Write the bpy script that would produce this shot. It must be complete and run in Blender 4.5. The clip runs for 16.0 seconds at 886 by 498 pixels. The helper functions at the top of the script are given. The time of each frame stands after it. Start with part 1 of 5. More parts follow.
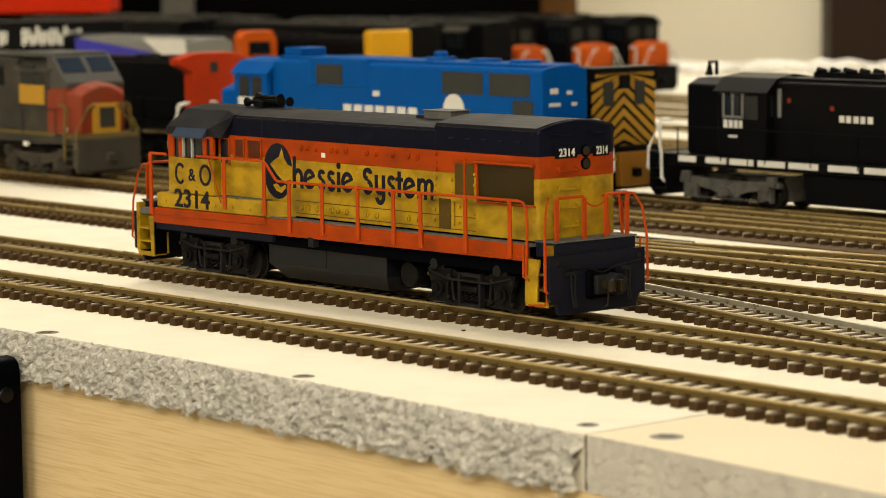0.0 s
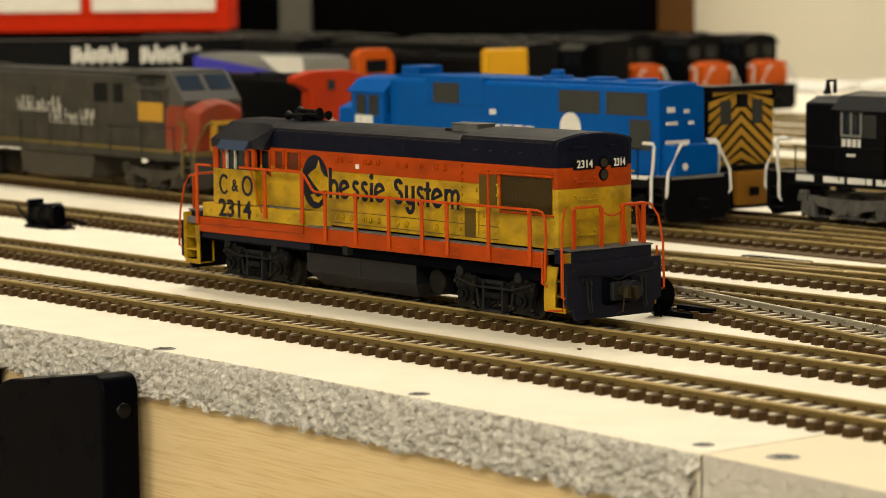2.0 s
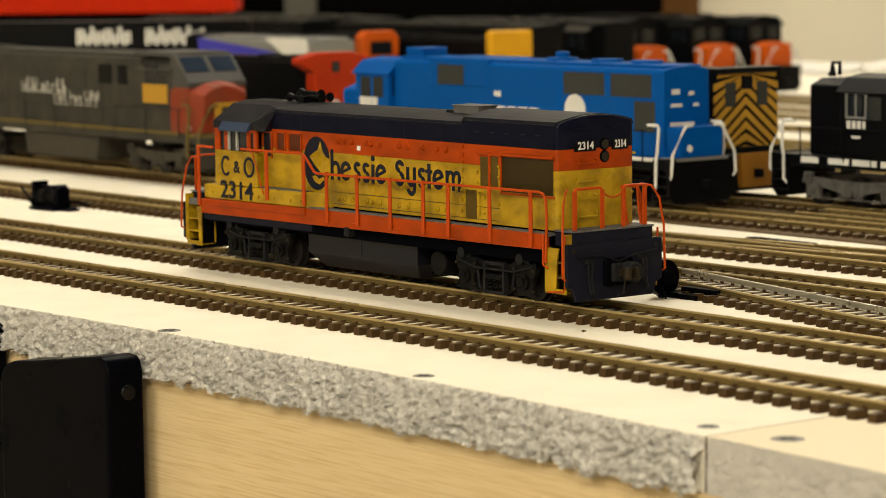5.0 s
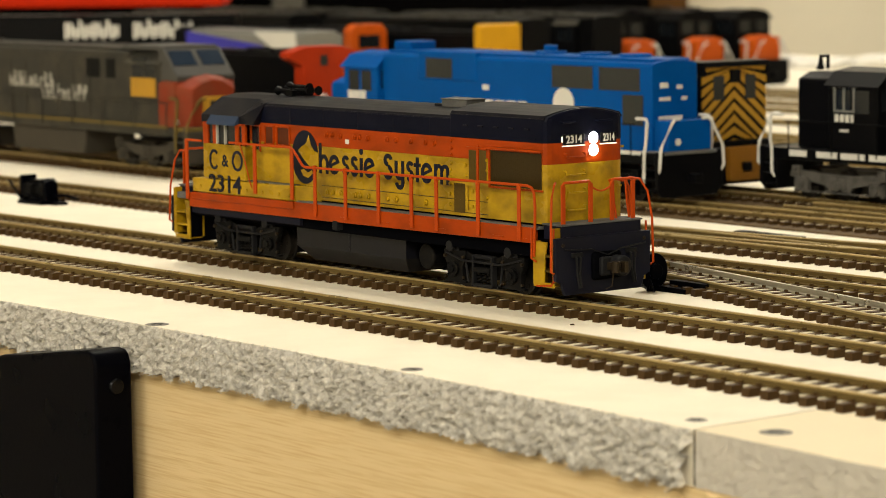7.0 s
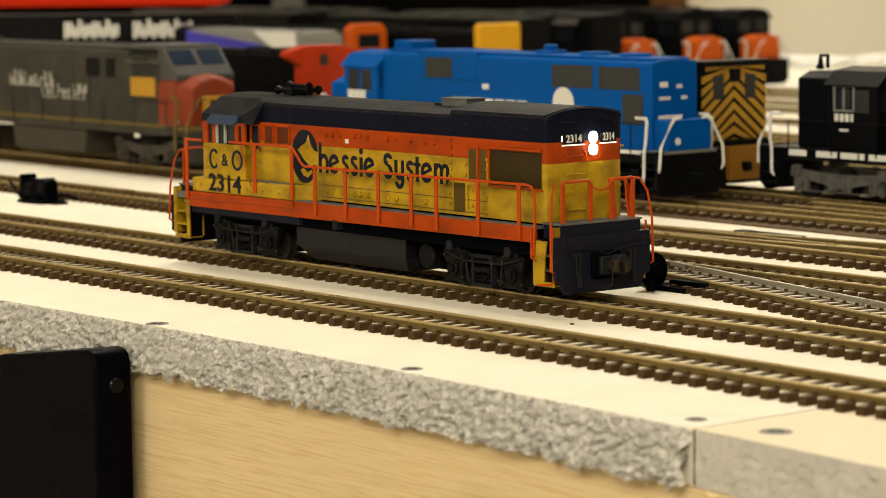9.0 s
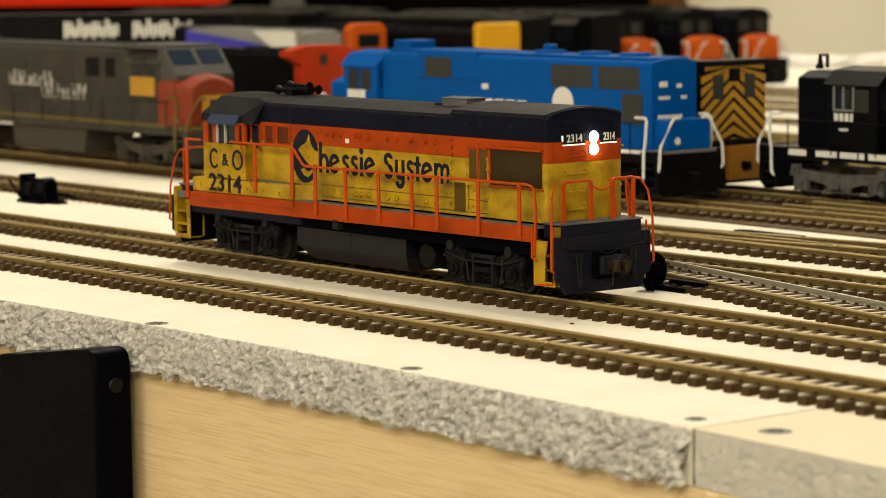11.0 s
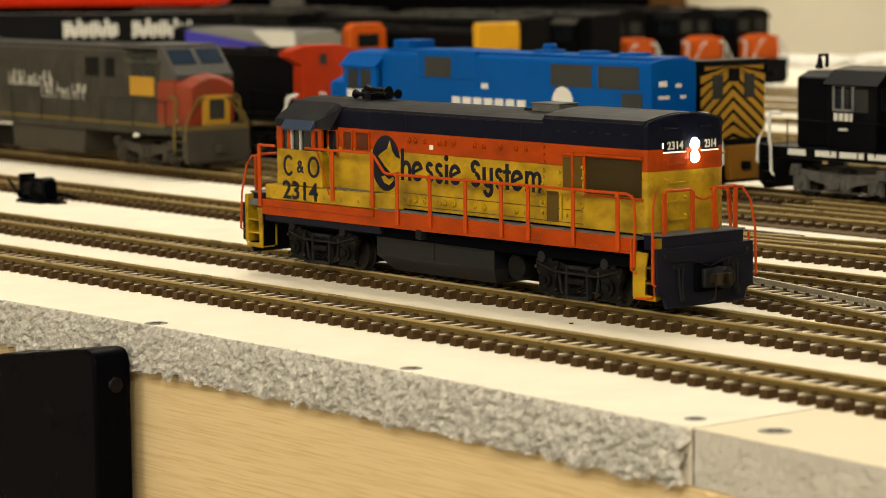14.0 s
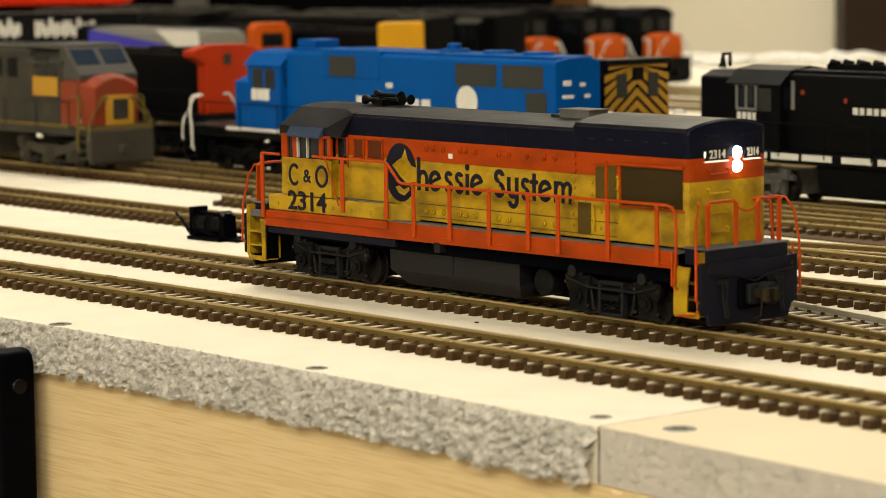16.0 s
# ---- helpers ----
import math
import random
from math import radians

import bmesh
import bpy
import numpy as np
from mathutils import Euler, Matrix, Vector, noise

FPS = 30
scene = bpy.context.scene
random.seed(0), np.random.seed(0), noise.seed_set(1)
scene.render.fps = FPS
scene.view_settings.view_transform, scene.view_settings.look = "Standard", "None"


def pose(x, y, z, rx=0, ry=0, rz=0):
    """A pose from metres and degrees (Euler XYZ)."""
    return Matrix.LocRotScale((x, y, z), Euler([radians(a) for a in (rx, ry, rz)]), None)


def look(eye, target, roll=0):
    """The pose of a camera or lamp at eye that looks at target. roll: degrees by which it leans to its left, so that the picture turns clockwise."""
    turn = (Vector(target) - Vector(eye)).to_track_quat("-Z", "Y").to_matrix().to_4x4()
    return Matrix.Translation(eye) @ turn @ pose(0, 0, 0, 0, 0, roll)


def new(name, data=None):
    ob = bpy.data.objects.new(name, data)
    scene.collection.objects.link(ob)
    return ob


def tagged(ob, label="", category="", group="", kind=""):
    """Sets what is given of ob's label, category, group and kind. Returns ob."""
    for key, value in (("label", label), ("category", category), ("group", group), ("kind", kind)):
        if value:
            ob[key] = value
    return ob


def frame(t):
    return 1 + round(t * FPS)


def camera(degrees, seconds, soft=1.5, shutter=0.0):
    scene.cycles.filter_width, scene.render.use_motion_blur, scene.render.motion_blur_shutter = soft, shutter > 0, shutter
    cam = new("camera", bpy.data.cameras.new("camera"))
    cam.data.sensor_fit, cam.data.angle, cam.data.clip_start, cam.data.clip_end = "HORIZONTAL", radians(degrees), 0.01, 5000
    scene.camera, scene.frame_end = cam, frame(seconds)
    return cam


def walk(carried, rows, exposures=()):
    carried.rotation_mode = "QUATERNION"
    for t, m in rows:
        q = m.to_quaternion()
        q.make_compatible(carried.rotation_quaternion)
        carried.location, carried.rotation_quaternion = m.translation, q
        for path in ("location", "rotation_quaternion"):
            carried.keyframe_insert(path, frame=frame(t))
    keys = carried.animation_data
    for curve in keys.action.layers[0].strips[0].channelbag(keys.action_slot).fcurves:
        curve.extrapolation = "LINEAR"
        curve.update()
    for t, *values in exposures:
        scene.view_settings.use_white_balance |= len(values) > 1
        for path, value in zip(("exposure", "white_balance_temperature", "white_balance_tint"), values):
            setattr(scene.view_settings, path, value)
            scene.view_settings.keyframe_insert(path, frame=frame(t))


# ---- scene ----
cam = camera(18.088, 16.0, soft=0.6)
EYE = Vector((0.59455, -0.52572, 0.10567))
ROLL = -0.63
# seconds, turn to the left of the y axis, dip below the horizon (degrees): a pan on a tripod
PAN = [(0, 49.562, 6.120), (0.5, 50.314, 5.952), (1, 51.017, 5.779), (1.5, 51.583, 5.698), (2, 51.959, 5.719), (2.5, 52.083, 5.765),
       (3, 52.292, 5.790), (3.5, 52.372, 5.813), (4, 52.372, 5.807), (4.5, 52.265, 5.951), (5, 52.057, 6.091), (5.2, 51.961, 6.136),
       (5.6, 51.847, 6.205), (7.5, 51.817, 6.228), (8.5, 51.815, 6.238), (9.2, 51.815, 6.238), (11, 51.807, 6.245), (12, 51.801, 6.249),
       (14, 51.798, 6.249), (14.5, 51.607, 6.231), (15, 50.899, 6.249), (15.5, 50.610, 6.257), (16, 49.835, 6.283)]


def aim(turn, dip):
    a, b = radians(turn), radians(dip)
    way = Vector((-math.sin(a) * math.cos(b), math.cos(a) * math.cos(b), -math.sin(b)))
    return look(EYE, EYE + way, ROLL)


walk(cam, [(t, aim(a, b)) for t, a, b in PAN])
cam.data.dof.use_dof = True
cam.data.dof.focus_distance = 0.82
cam.data.dof.aperture_fstop = 32.0

# ---- light: a room with unseen fluorescent panels in its ceiling ----
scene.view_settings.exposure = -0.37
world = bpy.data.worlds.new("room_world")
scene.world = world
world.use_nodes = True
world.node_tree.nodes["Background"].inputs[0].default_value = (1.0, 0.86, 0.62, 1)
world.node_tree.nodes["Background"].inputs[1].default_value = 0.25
# the second panel is added to brighten the back wall
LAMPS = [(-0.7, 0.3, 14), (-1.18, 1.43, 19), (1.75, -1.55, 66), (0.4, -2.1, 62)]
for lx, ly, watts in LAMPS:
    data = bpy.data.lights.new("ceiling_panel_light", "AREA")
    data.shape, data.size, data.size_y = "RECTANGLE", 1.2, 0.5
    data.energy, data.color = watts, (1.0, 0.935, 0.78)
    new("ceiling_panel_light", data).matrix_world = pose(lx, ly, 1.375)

# ---- mesh helpers: lengths in millimetres ----
MM = 0.001


class Shape:
    """Gathers boxes, prisms, rods and discs into one mesh."""

    def __init__(self):
        self.v, self.f = [], []

    def add(self, verts, faces):
        n = len(self.v)
        self.v += [tuple(p) for p in verts]
        self.f += [tuple(n + i for i in f) for f in faces]
        return self

    def box(self, x0, x1, y0, y1, z0, z1):
        return self.add([(x, y, z) for z in (z0, z1) for x, y in ((x0, y0), (x1, y0), (x1, y1), (x0, y1))],
                        [(3, 2, 1, 0), (4, 5, 6, 7), (0, 1, 5, 4), (1, 2, 6, 5), (2, 3, 7, 6), (3, 0, 4, 7)])

    def prism(self, outline, a, b, axis="x"):
        """An outline pushed along an axis from a to b; x: outline in (y, z), y: in (x, z), z: in (x, y)."""
        put = {"x": lambda p, d: (d, p[0], p[1]), "y": lambda p, d: (p[0], d, p[1]), "z": lambda p, d: (p[0], p[1], d)}[axis]
        n = len(outline)
        self.add([put(p, a) for p in outline] + [put(p, b) for p in outline],
                 [tuple(range(n))[::-1], tuple(range(n, 2 * n))] + [(i, (i + 1) % n, n + (i + 1) % n, n + i) for i in range(n)])
        return self

    def disc(self, x, y, z, r, a, b, axis="y", n=20, r2=None):
        r2 = r if r2 is None else r2
        ring = [(math.cos(2 * math.pi * i / n), math.sin(2 * math.pi * i / n)) for i in range(n)]
        put = {"x": lambda c, s, d: (d, y + c, z + s), "y": lambda c, s, d: (x + c, d, z + s), "z": lambda c, s, d: (x + c, y + s, d)}[axis]
        self.add([put(c * r, s * r, a) for c, s in ring] + [put(c * r2, s * r2, b) for c, s in ring],
                 [tuple(range(n))[::-1], tuple(range(n, 2 * n))] + [(i, (i + 1) % n, n + (i + 1) % n, n + i) for i in range(n)])
        return self

    def rod(self, points, r, n=8):
        """A round rod along a chain of points."""
        pts = [Vector(p) for p in points]
        rings = []
        for i, p in enumerate(pts):
            d = (pts[min(i + 1, len(pts) - 1)] - pts[max(i - 1, 0)]).normalized()
            side = d.cross(Vector((0, 0, 1)) if abs(d.z) < 0.9 else Vector((0, 1, 0))).normalized()
            up = side.cross(d)
            rings.append([p + r * (math.cos(2 * math.pi * k / n) * side + math.sin(2 * math.pi * k / n) * up) for k in range(n)])
        faces = [(i * n + k, i * n + (k + 1) % n, (i + 1) * n + (k + 1) % n, (i + 1) * n + k) for i in range(len(pts) - 1) for k in range(n)]
        faces += [tuple(range(n))[::-1], tuple(range((len(pts) - 1) * n, len(pts) * n))]
        return self.add([q for g in rings for q in g], faces)

    def ring(self, x, z, rx, rz, width, y0, y1, start=0, stop=360, n=28):
        """A flat ring, or an arc of one, standing in the x-z plane."""
        steps = [radians(start + (stop - start) * i / n) for i in range(n + 1)]
        closed = stop - start >= 360
        k = n if closed else n + 1
        verts = []
        for t in steps[:k]:
            for y in (y0, y1):
                verts += [(x + rx * math.cos(t), y, z + rz * math.sin(t)), (x + (rx - width) * math.cos(t), y, z + (rz - width) * math.sin(t))]
        faces = []
        for i in range(k if closed else k - 1):
            p, q = 4 * i, 4 * ((i + 1) % k)
            faces += [(p, q, q + 1, p + 1), (p + 2, p + 3, q + 3, q + 2), (p, p + 2, q + 2, q), (p + 1, q + 1, q + 3, p + 3)]
        if not closed:
            faces += [(0, 1, 3, 2), (4 * k - 4, 4 * k - 2, 4 * k - 1, 4 * k - 3)]
        return self.add(verts, faces)

    def mesh(self, name, bevel=0.0, smooth=False, segments=2):
        data = bpy.data.meshes.new(name)
        data.from_pydata([(x * MM, y * MM, z * MM) for x, y, z in self.v], [], self.f)
        bm = bmesh.new()
        bm.from_mesh(data)
        bmesh.ops.recalc_face_normals(bm, faces=bm.faces)
        if bevel:
            edges = [e for e in bm.edges if len(e.link_faces) == 2 and e.calc_face_angle(0) > 0.5]
            bmesh.ops.bevel(bm, geom=edges, offset=bevel * MM, segments=segments, affect="EDGES", profile=0.5, clamp_overlap=True)
        for f in bm.faces:
            f.smooth = smooth
        bm.to_mesh(data)
        bm.free()
        return data


def part(name, shape, material, parent=None, label="", bevel=0.0, smooth=False, segments=2):
    ob = new(name, shape.mesh(name, bevel, smooth, segments))
    ob.data.materials.append(material)
    if parent:
        ob.parent = parent
    return tagged(ob, label)


def thing(name, label, category, group="", kind="", m=None):
    ob = new(name)
    ob.empty_display_size = 0.01
    if m is not None:
        ob.matrix_basis = m
    return tagged(ob, label, category, group, kind)


# ---- materials ----
def mat(name, colour, rough=0.5, metal=0.0, vary=0.15, grain=900, blotch=90, bump=0.15, stretch=(1, 1, 1), dirt=None, dirt_amount=0.4, glow=0.0, depth=0.0002, spec=0.15):
    """Paint, metal or plastic with fine grain, larger blotches and, if wanted, dirt of another colour."""
    m = bpy.data.materials.new(name)
    m.use_nodes = True
    nt = m.node_tree
    n, link = nt.nodes, nt.links.new
    bsdf = n["Principled BSDF"]
    bsdf.inputs["Roughness"].default_value, bsdf.inputs["Metallic"].default_value = rough, metal
    bsdf.inputs["Specular IOR Level"].default_value = spec
    where = n.new("ShaderNodeTexCoord")
    scale = n.new("ShaderNodeMapping")
    scale.inputs["Scale"].default_value = stretch
    link(where.outputs["Object"], scale.inputs[0])

    def noise_of(size, detail):
        t = n.new("ShaderNodeTexNoise")
        t.inputs["Scale"].default_value, t.inputs["Detail"].default_value = size, detail
        link(scale.outputs[0], t.inputs["Vector"])
        return t.outputs["Fac"]

    def mix(fac, a, b):
        x = n.new("ShaderNodeMix")
        x.data_type = "RGBA"
        link(fac, x.inputs[0])
        for socket, value in ((x.inputs[6], a), (x.inputs[7], b)):
            if isinstance(value, tuple):
                socket.default_value = (*value, 1)
            else:
                link(value, socket)
        return x.outputs[2]

    fine, coarse = noise_of(grain, 4), noise_of(blotch, 5)
    low, high = tuple(c * (1 - vary) for c in colour), tuple(min(1, c * (1 + vary)) for c in colour)
    shade = mix(coarse, low, high)
    fleck = n.new("ShaderNodeMapRange")
    fleck.inputs[1].default_value, fleck.inputs[2].default_value, fleck.inputs[3].default_value, fleck.inputs[4].default_value = 0.3, 0.7, 0, vary
    link(fine, fleck.inputs[0])
    shade = mix(fleck.outputs[0], shade, tuple(c * 0.6 for c in colour))
    if dirt:
        soil = n.new("ShaderNodeMapRange")
        soil.inputs[1].default_value, soil.inputs[2].default_value, soil.inputs[3].default_value, soil.inputs[4].default_value = 0.42, 0.72, 0, dirt_amount
        link(noise_of(blotch * 2.3, 6), soil.inputs[0])
        shade = mix(soil.outputs[0], shade, dirt)
    link(shade, bsdf.inputs["Base Color"])
    gloss = n.new("ShaderNodeMapRange")
    gloss.inputs[3].default_value, gloss.inputs[4].default_value = max(0, rough - 0.12), min(1, rough + 0.12)
    link(coarse, gloss.inputs[0])
    link(gloss.outputs[0], bsdf.inputs["Roughness"])
    if bump:
        b = n.new("ShaderNodeBump")
        b.inputs["Strength"].default_value, b.inputs["Distance"].default_value = bump, depth
        link(fine, b.inputs["Height"])
        link(b.outputs[0], bsdf.inputs["Normal"])
    if glow:
        bsdf.inputs["Emission Color"].default_value, bsdf.inputs["Emission Strength"].default_value = (*colour, 1), glow
    return m


def wood(name, light, dark, stretch, scale, bump=0.2):
    """Veneer with long grain."""
    m = mat(name, light, 0.5, vary=0.08, grain=500, blotch=30, bump=bump, stretch=stretch)
    n, link = m.node_tree.nodes, m.node_tree.links.new
    bsdf = n["Principled BSDF"]
    old = bsdf.inputs["Base Color"].links[0].from_socket
    grain = n.new("ShaderNodeTexNoise")
    grain.inputs["Scale"].default_value, grain.inputs["Detail"].default_value, grain.inputs["Distortion"].default_value = scale, 7, 0.15
    link(n["Mapping"].outputs[0], grain.inputs["Vector"])
    sharp = n.new("ShaderNodeMapRange")
    sharp.inputs[1].default_value, sharp.inputs[2].default_value, sharp.inputs[4].default_value = 0.45, 0.75, 0.75
    link(grain.outputs["Fac"], sharp.inputs[0])
    x = n.new("ShaderNodeMix")
    x.data_type = "RGBA"
    link(sharp.outputs[0], x.inputs[0])
    link(old, x.inputs[6])
    x.inputs[7].default_value = (*dark, 1)
    link(x.outputs[2], bsdf.inputs["Base Color"])
    return m


YELLOW = mat("weathered_yellow", (0.37, 0.225, 0.007), 0.28, vary=0.22, blotch=60, stretch=(0.6, 1, 1), dirt=(0.085, 0.048, 0.003), dirt_amount=0.75, spec=0.18)
ORANGE = mat("weathered_orange", (0.31, 0.038, 0.002), 0.34, vary=0.14, blotch=70, stretch=(0.5, 1, 1), dirt=(0.105, 0.017, 0.002), dirt_amount=0.55, spec=0.08)
RAIL_ORANGE = mat("handrail_orange", (0.36, 0.046, 0.004), 0.42, vary=0.12, spec=0.08)
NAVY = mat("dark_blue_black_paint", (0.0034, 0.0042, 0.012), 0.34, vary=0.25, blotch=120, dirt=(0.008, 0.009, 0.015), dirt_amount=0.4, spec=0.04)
# dusty roof, its tone also lifted to stand for light from above
ROOF = mat("dusty_toplit_roof_black", (0.0046, 0.0052, 0.0095), 0.36, vary=0.3, blotch=60, dirt=(0.020, 0.019, 0.019), dirt_amount=0.55, spec=0.11)
FRAME = mat("dark_grey_plastic", (0.0016, 0.0017, 0.0026), 0.6, vary=0.25, spec=0.005)
PILOT = mat("slate_navy_plate", (0.0075, 0.0082, 0.016), 0.42, vary=0.2, blotch=70, dirt=(0.013, 0.012, 0.014), dirt_amount=0.5, spec=0.05)
HOSE = mat("dull_rubber_hose", (0.0105, 0.0105, 0.0115), 0.5, vary=0.3, spec=0.08)
DECK = mat("grey_walkway", (0.10, 0.098, 0.095), 0.6, vary=0.25, dirt=(0.03, 0.03, 0.03), dirt_amount=0.5)
TRUCK = mat("weathered_truck_grey", (0.0038, 0.0038, 0.0042), 0.45, vary=0.35, blotch=150, dirt=(0.013, 0.011, 0.008), dirt_amount=0.5, spec=0.06)
INK = mat("lettering_blue_black", (0.006, 0.007, 0.016), 0.5, vary=0.15, spec=0.12)
WHITE = mat("lettering_white", (0.60, 0.59, 0.55), 0.5, vary=0.08)
STEEL = mat("dark_wheel_steel", (0.020, 0.017, 0.014), 0.45, 0.5)
BRONZE = mat("coupler_metal", (0.026, 0.018, 0.010), 0.42, 0.4)
GRILLE = mat("dirty_yellow_grille", (0.028, 0.017, 0.003), 0.38, vary=0.45, blotch=45)
PANEL = mat("grimy_yellow_panel", (0.070, 0.042, 0.005), 0.40, vary=0.4, blotch=60)
GLASS = mat("dark_window_glass", (0.008, 0.010, 0.012), 0.12, vary=0.2, bump=0, spec=0.4)
RAIL = mat("weathered_rail_brown", (0.125, 0.085, 0.028), 0.42, 0.2, vary=0.22, grain=1500, blotch=60)
RAIL_HEAD = mat("worn_rail_head", (0.39, 0.29, 0.125), 0.30, 0.4, vary=0.2, grain=1500, blotch=60, spec=0.4)
RAIL_BRIGHT = mat("bright_nickel_rail", (0.62, 0.60, 0.52), 0.3, 0.9, vary=0.15)
TIE = mat("brown_tie_plastic", (0.052, 0.027, 0.008), 0.46, vary=0.4, grain=1500, blotch=200, spec=0.14)
BOARD_PATCH = mat("cream_board_patch", (0.62, 0.56, 0.42), 0.7, vary=0.1)
BOARD = mat("cream_board_paint", (0.765, 0.71, 0.585), 0.7, vary=0.05, grain=700, blotch=22, bump=0.25, dirt=(0.60, 0.53, 0.41), dirt_amount=0.3)
BOARD_TAN = mat("tan_board_paint", (0.72, 0.63, 0.46), 0.7, vary=0.06, grain=700, blotch=25, bump=0.2)
FIBRE = mat("grey_fibreboard", (0.42, 0.40, 0.36), 0.95, vary=0.3, grain=1500, blotch=350, bump=0.4, dirt=(0.74, 0.71, 0.65), dirt_amount=0.55, spec=0.1)
FADED = mat("faded_white_lettering", (0.33, 0.32, 0.29), 0.6)
YARD_STRIP = mat("brown_yard_strip", (0.10, 0.066, 0.032), 0.8, vary=0.35, grain=900, blotch=80)
SCREW = mat("grey_screw_head", (0.16, 0.15, 0.13), 0.5, 0.4)
FIBRE_CUT = mat("cut_grey_fibreboard", (0.42, 0.395, 0.35), 0.95, vary=0.16, grain=900, blotch=160, bump=0.4, spec=0.05)
GAP_SHADE = mat("shaded_board_gap", (0.07, 0.055, 0.04), 0.9)
PLY = wood("birch_fascia", (0.555, 0.425, 0.235), (0.42, 0.285, 0.13), (0.45, 1, 13), 130)
PLY_EDGE = mat("torn_veneer_edge", (0.72, 0.56, 0.33), 0.6)
BLACK_PLASTIC = mat("black_plastic", (0.0009, 0.0010, 0.0022), 0.30, vary=0.2, spec=0.03)
BLUE = mat("bright_blue_paint", (0.0004, 0.066, 0.285), 0.40, vary=0.12, spec=0.05)
MESH_GREY = mat("dark_grey_mesh", (0.035, 0.036, 0.033), 0.7, vary=0.25)
SP_GREY = mat("dusty_dark_grey", (0.030, 0.029, 0.024), 0.6, vary=0.3, blotch=45, dirt=(0.062, 0.052, 0.038), dirt_amount=0.5)
SP_RED = mat("faded_red", (0.215, 0.030, 0.010), 0.6, vary=0.25, blotch=50, dirt=(0.12, 0.06, 0.03), dirt_amount=0.45)
DULL_YELLOW = mat("dull_yellow", (0.40, 0.215, 0.020), 0.55)
SP_STRIPE = mat("faded_olive_stripe", (0.12, 0.085, 0.02), 0.6)
RED_ORANGE = mat("bright_red_orange", (0.40, 0.03, 0.004), 0.45)
HOT_ORANGE = mat("orange_paint", (0.46, 0.075, 0.004), 0.45)
GOLD = mat("golden_yellow", (0.55, 0.28, 0.008), 0.45)
BLACK = mat("satin_black_paint", (0.0030, 0.0030, 0.0036), 0.38, vary=0.25, spec=0.06)
GREY_TRUCK = mat("silver_grey_truck", (0.095, 0.090, 0.082), 0.5, vary=0.45, blotch=110, dirt=(0.02, 0.019, 0.018), dirt_amount=0.6)
DUSTY_TRUCK = mat("dusty_truck", (0.045, 0.039, 0.030), 0.6, vary=0.35)
PURPLE = mat("purple_blue_paint", (0.035, 0.032, 0.34), 0.4)
SILVER = mat("silver_grey_paint", (0.20, 0.20, 0.19), 0.4, 0.3)
BOX_RED = mat("red_card", (0.40, 0.017, 0.002), 0.6, spec=0.05)
BOX_WHITE = mat("white_card", (0.62, 0.60, 0.55), 0.6)
WALL = mat("cream_wall_paint", (0.86, 0.79, 0.62), 0.8, vary=0.03, grain=60, blotch=3)
DARK_WALL = mat("dark_cabinet", (0.0014, 0.0012, 0.0012), 0.7, vary=0.2, grain=60, blotch=4, spec=0.02)
BROWN = mat("brown_wood_trim", (0.14, 0.060, 0.012), 0.5, vary=0.2, grain=60, blotch=6)
GREY_POST = mat("grey_metal_post", (0.10, 0.095, 0.08), 0.5)
BATTING = mat("white_batting", (0.75, 0.73, 0.68), 0.9, vary=0.1)
CARPET = mat("floor_carpet", (0.16, 0.14, 0.12), 0.9, vary=0.2, grain=200, blotch=10)
CEILING = mat("ceiling_tile", (0.75, 0.73, 0.68), 0.9, vary=0.05, grain=60, blotch=5)
LAMP_FACE = mat("lamp_diffuser", (1.0, 0.95, 0.85), 0.5, glow=3.0, vary=0.0, bump=0)
BULB = mat("lit_headlight", (1.0, 0.96, 0.88), 0.5, glow=60.0, vary=0.0, bump=0)
NUMBER_GLOW = mat("number_board_glow", (1.0, 0.92, 0.75), 0.5, glow=1.3, vary=0.0, bump=0)
VENT = mat("brown_orange_vent", (0.075, 0.016, 0.004), 0.5, vary=0.3)
SHADE = mat("slate_blue_shade", (0.026, 0.040, 0.075), 0.42)
LENS = mat("unlit_lens", (0.02, 0.016, 0.010), 0.15, bump=0)

# ---- the layout: boards, fascia, tracks ----
RAIL_TOP = 4.2
SEAM = 157.0


def edge_y(x):
    """The front edge of the layout, which bows outwards."""
    x = max(-420.0, min(260.0, x))
    return -109.8 + 0.0054 * x - 0.000148 * x * x


def strip(x0, x1, step):
    return [x0 + (x1 - x0) * i / max(1, round((x1 - x0) / step)) for i in range(max(1, round((x1 - x0) / step)) + 1)]


def deck(name, x0, x1, back0, back1, material, label):
    """A board whose front edge follows the layout's; its top is at z = 0."""
    s = Shape()
    xs = strip(x0, x1, 10)
    n = len(xs)
    backs = [back0 + (back1 - back0) * i / (n - 1) for i in range(n)]
    s.v = [(x, edge_y(x) + 0.6, 0) for x in xs] + [(x, b, 0) for x, b in zip(xs, backs)] + \
          [(x, edge_y(x) + 0.6, -12.8) for x in xs] + [(x, b, -12.8) for x, b in zip(xs, backs)]
    for i in range(n - 1):
        s.f += [(i, i + 1, n + i + 1, n + i), (2 * n + i + 1, 2 * n + i, 3 * n + i, 3 * n + i + 1),
                (i + 1, i, 2 * n + i, 2 * n + i + 1), (n + i, n + i + 1, 3 * n + i + 1, 3 * n + i)]
    s.f += [(0, n, 3 * n, 2 * n), (2 * n - 1, n - 1, 3 * n - 1, 4 * n - 1)]
    return part(name, s, material)


